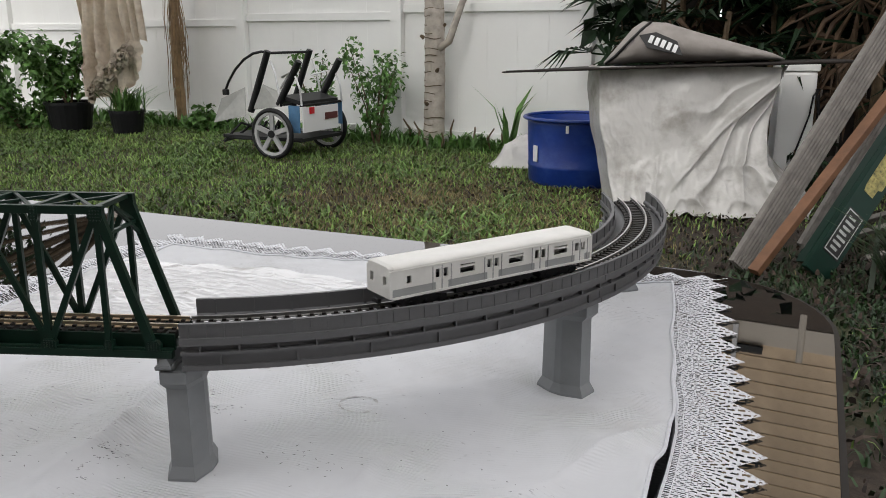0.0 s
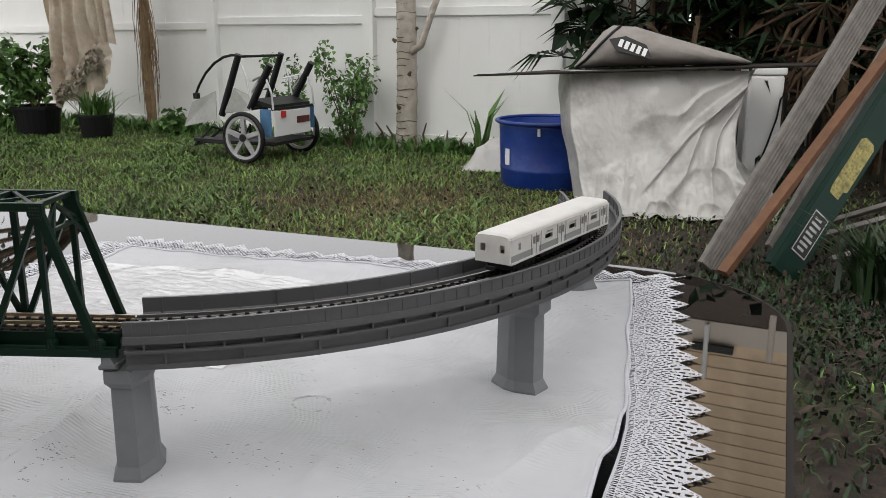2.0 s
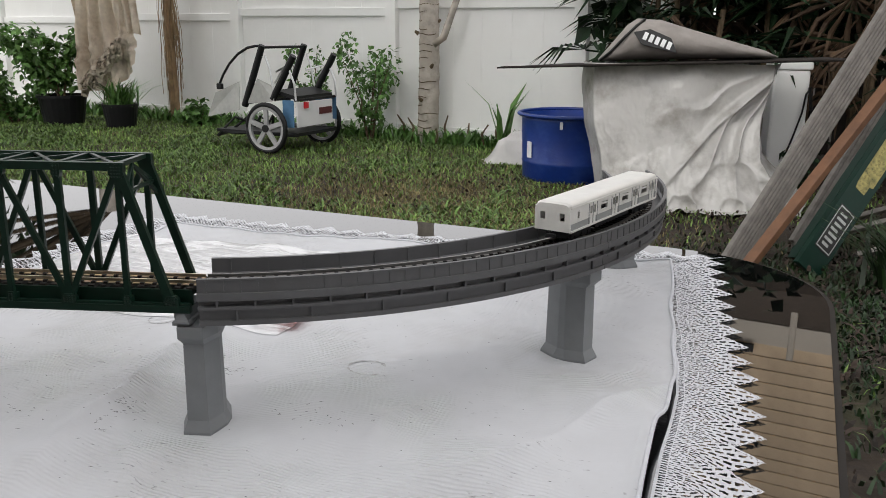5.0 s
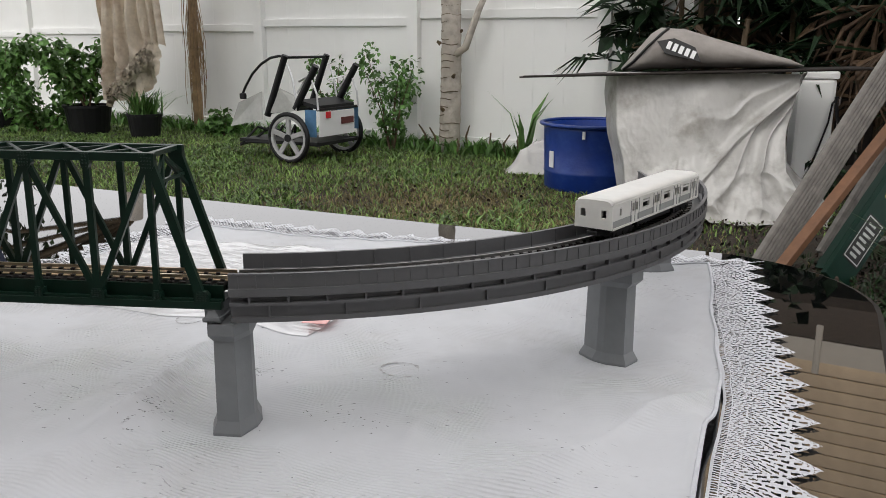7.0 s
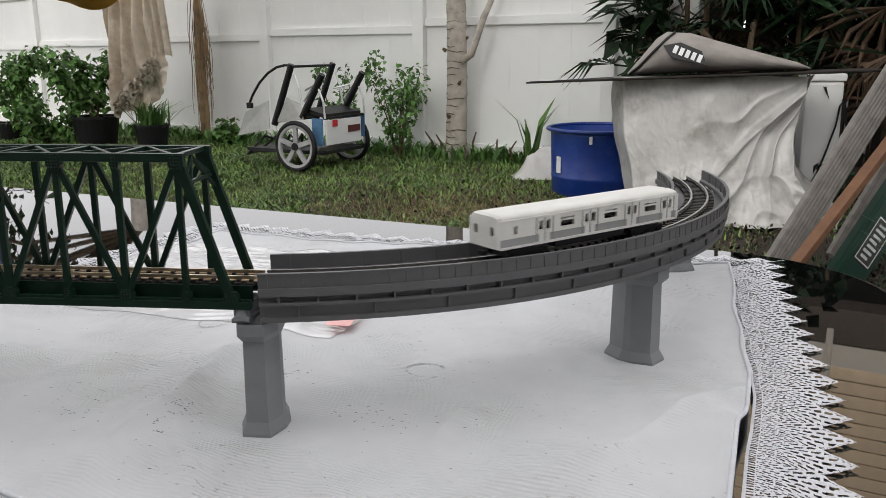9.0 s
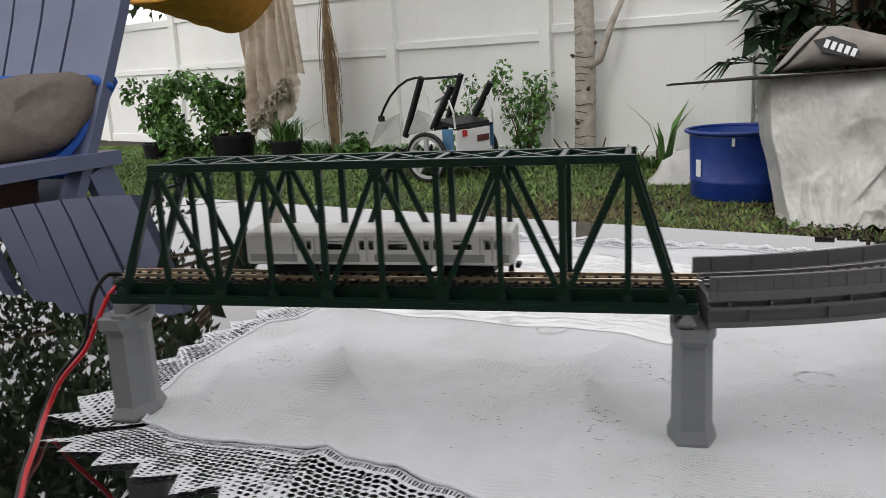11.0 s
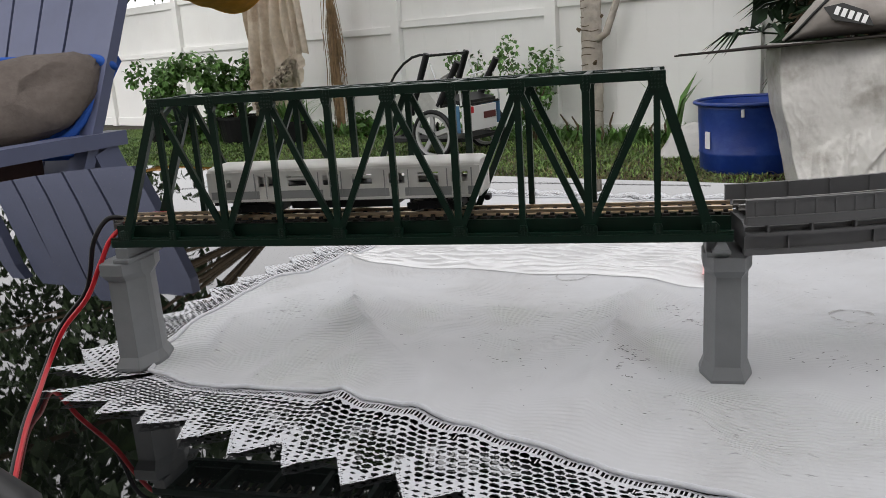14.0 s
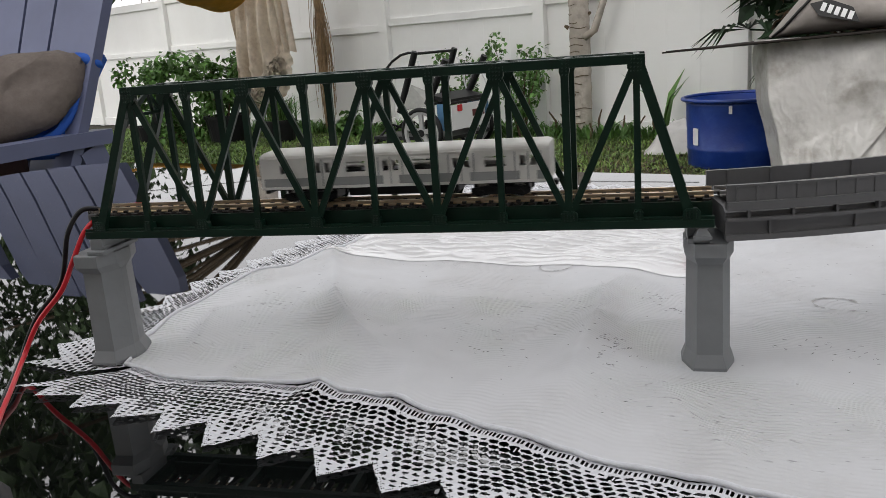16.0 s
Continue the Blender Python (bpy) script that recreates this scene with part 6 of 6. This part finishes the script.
tube(bm, [(0.245 * math.copysign(abs(math.cos(a)) ** 0.5, math.cos(a)) + 0.50 * 0.146 * math.copysign(abs(math.sin(a)) ** 0.55, math.sin(a)), 0.02, 0.146 * math.copysign(abs(math.sin(a)) ** 0.55, math.sin(a))) for a in [2 * math.pi * k / 40 for k in range(41)]], 0.013, 8)
part("piping", bm, "blue_cloth", cu, "bright blue trim")
bm = bmesh.new()
bmesh.ops.create_icosphere(bm, subdivisions=3, radius=1.0, matrix=pose(0.275, 0.01, 0.130, 0, 20, 0) @ Matrix.Diagonal((0.05, 0.03, 0.022, 1)))
part("corner_trim", bm, "blue_cloth", cu, "bright blue corner", smooth=True)
bm = bmesh.new()
loft(bm, [[(x, y, z) for x, z in ((-0.05, 0.150), (0.320, 0.165), (0.185, -0.155), (-0.32, -0.155))] for y in (0.040, 0.080)])
part("backing", bm, "blue_cloth", cu)

# seat pad whose near-black colour also stands in for shade under the arm
M["shaded_maroon"] = material("shaded_maroon", (0.022, 0.008, 0.008), 0.9, grain=0.2, scale=30, bump=0.3, bump_scale=80)
sp = thing("seat_pad", CHAIR @ pose(0, -0.13, 0.424), "maroon seat pad on the garden chair, darkened by shade put into its colour", "seat pad")
bm = bmesh.new()
box(bm, -0.30, 0.30, -0.24, 0.22, 0, 0.12, bevel=0.03)
part("pad", bm, "shaded_maroon", sp, smooth=True)

# ---------------------------------------------------------------- small things on the table
def wire(name, pts, mat, label):
    bm = bmesh.new()
    dense = []
    P = [Vector(p) for p in pts]
    for i in range(len(P) - 1):
        p0, p1, p2, p3 = P[max(i - 1, 0)], P[i], P[i + 1], P[min(i + 2, len(P) - 1)]
        for k in range(8):
            t = k / 8
            dense.append(0.5 * ((2 * p1) + (p2 - p0) * t + (2 * p0 - 5 * p1 + 4 * p2 - p3) * t * t + (3 * p1 - p0 - 3 * p2 + p3) * t ** 3))
    dense.append(P[-1])
    tube(bm, dense, 0.0011, 8)
    return tagged(part(name, bm, mat, smooth=True), label, "wire", group="power wires")


wire("power_wire", [(-0.2500, YC - 0.004, 0.8080), (-0.2560, 0.006, 0.8085), (-0.2605, 0.001, 0.800), (-0.2640, 0.000, 0.787), (-0.2680, -0.001, 0.777), (-0.2815, -0.002, 0.763), (-0.2880, -0.008, 0.7470), (-0.2735, -0.034, TZ + 0.0034), (-0.2625, -0.054, TZ + 0.0012),
     (-0.2455, -0.079, TZ + 0.0012), (-0.2265, -0.106, TZ + 0.0012), (-0.2080, -0.136, TZ + 0.0012), (-0.1900, -0.20, TZ + 0.0012)], "black_plastic", "black power wire running from the bridge track")
wire("power_wire", [(-0.2500, YC - 0.002, 0.8055), (-0.2530, 0.003, 0.8010), (-0.2580, -0.001, 0.790), (-0.2655, -0.003, 0.776), (-0.2790, -0.0045, 0.762), (-0.2855, -0.010, 0.7472), (-0.2710, -0.036, TZ + 0.0034), (-0.2600, -0.056, TZ + 0.0012),
     (-0.2430, -0.081, TZ + 0.0012), (-0.2240, -0.108, TZ + 0.0012), (-0.2055, -0.138, TZ + 0.0012), (-0.1875, -0.20, TZ + 0.0012)], "red_rubber", "red power wire running from the bridge track")
bm = bmesh.new()
tube(bm, [(-0.34, -0.060, TZ + 0.0045), (-0.285, -0.078, TZ + 0.0045), (-0.245, -0.096, TZ + 0.0045), (-0.213, -0.112, TZ + 0.0045), (-0.185, -0.140, TZ + 0.0045), (-0.175, -0.19, TZ + 0.0045)], 0.0045, 10)
tagged(part("black_cable", bm, "black_plastic", smooth=True), "thick black cable lying on the glass table", "cable")
cn = thing("rail_connector", None, "grey plastic rail connector at the bridge end", "rail connector")
bm = bmesh.new()
box(bm, -0.2540, -0.2505, YC - 0.0075, YC + 0.0075, 0.8035, 0.8065, bevel=0.0003)
part("housing", bm, "grey_plastic", cn)
for y in (-0.0047, 0.0047):
    bm = bmesh.new()
    box(bm, -0.2550, -0.2495, YC + y - 0.0012, YC + y + 0.0012, 0.8064, 0.8078, bevel=0.0002)
    part("joiner", bm, "steel", cn)
bm = bmesh.new()
box(bm, -0.2440, -0.2340, YC + 0.0048, YC + 0.0072, 0.8068, 0.8085, bevel=0.0004)
part("clip", bm, "red_rubber", cn, "red plastic clip")


def film_material():
    m = bpy.data.materials.new("clear_film")
    m.use_nodes = True
    t = m.node_tree
    b = t.nodes["Principled BSDF"]
    b.inputs["Base Color"].default_value = (0.70, 0.70, 0.71, 1)
    b.inputs["Roughness"].default_value = 0.04
    b.inputs["Transmission Weight"].default_value = 0.15
    b.inputs["IOR"].default_value = 1.9
    return m


M["film"] = film_material()


def film_z(u, v):
    """Crinkled film: long sharp ripples, lying on the folds of the cloth."""
    e = max(0.0, min(1.0, (u + 0.092) / 0.02, (0.140 - u) / 0.02, (v + 0.088) / 0.03, (0.082 - v) / 0.03))
    bend = 0.006 * noise.noise(Vector((u * 30, v * 30, 1)))
    r1 = 1 - abs(noise.noise(Vector((u * 42, (v + bend) * 125, 0))))
    r2 = 1 - abs(noise.noise(Vector((u * 90 + 4, (v + bend) * 260, 3))))
    return (u, v, cloth_z(u + FILM_U, v + FILM_V) + 0.0004 + e * (0.0017 * r1 ** 3 + 0.0006 * r2 ** 2 + 0.0006 * noise.noise(Vector((u * 25, v * 40, 5)))))


FILM_U, FILM_V = -0.1704, 0.2029
bag = thing("plastic_bag", CLOTH @ pose(FILM_U, FILM_V, 0), "clear crinkled plastic bag with red sealing tape on the tablecloth", "plastic bag")
fb = sheet("film", spread(-0.092, 0.140, 0.0013), spread(-0.088 , 0.082, 0.0009), film_z, "film", bag)
fb.visible_shadow = False
M["red_tape"] = material("red_tape", (0.78, 0.38, 0.36), 0.3, grain=0.1, scale=90)
bm = bmesh.new()
box(bm, -0.007, 0.007, -0.012, 0.016, 0.0048, 0.0051, m=pose(0.137, -0.068, 0.001, 0, 0, 12))
part("tape", bm, "red_tape", bag)
# ring stains left by wet cups
M["stain"] = material("stain", (0.42, 0.42, 0.42), 0.9, grain=0.3, scale=300)
for x, y, r, a0, a1 in ((0.0335, 0.094, 0.0094, 10, 345), (-0.1045, 0.114, 0.0090, 170, 380)):
    u, v = x, y
    bm = bmesh.new()
    n = 60
    pr = None
    for k in range(n + 1):
        a = radians(a0 + (a1 - a0) * k / n)
        wd = 0.00075 * max(0.05, noise.noise(Vector((k * 0.35, r * 900, 0))) * 1.4 + 0.5)
        p = [(u + (r + s * wd) * math.cos(a), v + (r + s * wd) * math.sin(a)) for s in (-1, 1)]
        cur = [bm.verts.new((q[0], q[1], cloth_z(*q) + 0.00035)) for q in p]
        if pr:
            bm.faces.new((pr[0], cur[0], cur[1], pr[1]))
        pr = cur
    tagged(part("ring_stain", bm, "stain", at=CLOTH), "faint grey cup ring stain on the tablecloth", "stain", group="ring stains")

# crumbs and flecks of dirt lying on the cloth
M["dirt"] = material("dirt", (0.10, 0.10, 0.105), 0.9, grain=0.4, scale=200)
rf = random.Random(12)
vs, fs = [], []
for k in range(380):
    if k < 220:
        x, y = rf.uniform(-0.23, 0.15), rf.uniform(-0.05, 0.28)
        l = rf.uniform(0.0003, 0.0010)
    else:
        cx, cy, sx, sy = rf.choice(((-0.020, 0.083, 0.005, 0.004), (-0.008, 0.070, 0.007, 0.004), (-0.036, 0.014, 0.004, 0.006), (-0.038, -0.003, 0.004, 0.007), (-0.10, 0.02, 0.03, 0.012), (0.043, 0.024, 0.012, 0.006)))
        x, y = rf.gauss(cx, sx), rf.gauss(cy, sy)
        l = rf.uniform(0.0004, 0.0014)
    u, v = x * UX + y * UY, -x * UY + y * UX
    if not (CU0 < u < CU1 and CV0 < v < CV1):
        continue
    a = rf.gauss(0.1, 0.5)
    c, s, w = math.cos(a), math.sin(a), rf.uniform(0.00014, 0.00028)
    z = cloth_z(u, v) + 0.00025
    i = len(vs)
    vs += [(u - c * l, v - s * l, z), (u + s * w, v - c * w, z + 0.00003), (u + c * l, v + s * l, z), (u - s * w, v + c * w, z + 0.00005)]
    fs += [(i, i + 1, i + 2, i + 3)]
me = bpy.data.meshes.new("crumbs")
me.from_pydata(vs, [], fs)
me.materials.append(M["dirt"])
crumbs = new("crumbs", me)
crumbs.matrix_basis = CLOTH
tagged(crumbs, "dark crumbs and flecks of dirt on the white cloth", "crumbs", kind="stuff")


# ---------------------------------------------------------------- what moves
CAR_WAY = [
    (0, 0.135), (0.5, 0.157), (1, 0.1795), (1.5, 0.2005), (1.9, 0.2165), (2.1, 0.2225), (2.3, 0.2238), (8.05, 0.2238), (8.2, 0.2200), (8.4, 0.2080), (8.7, 0.1800),
    (9.0, 0.1480), (9.3, 0.1110), (9.6, 0.0710), (9.9, 0.0290), (10.2, -0.0130), (10.5, -0.0550), (10.8, -0.0990), (11, -0.1280), (11.15, -0.1430), (11.3, -0.1482), (11.6, -0.1485),
    (15.45, -0.1480), (15.6, -0.1420), (15.7, -0.1352), (15.8, -0.1285), (15.9, -0.1215), (16, -0.1145)]


def motions():
    walk(car, [(t, car_pose(s)) for t, s in CAR_WAY])


motions()
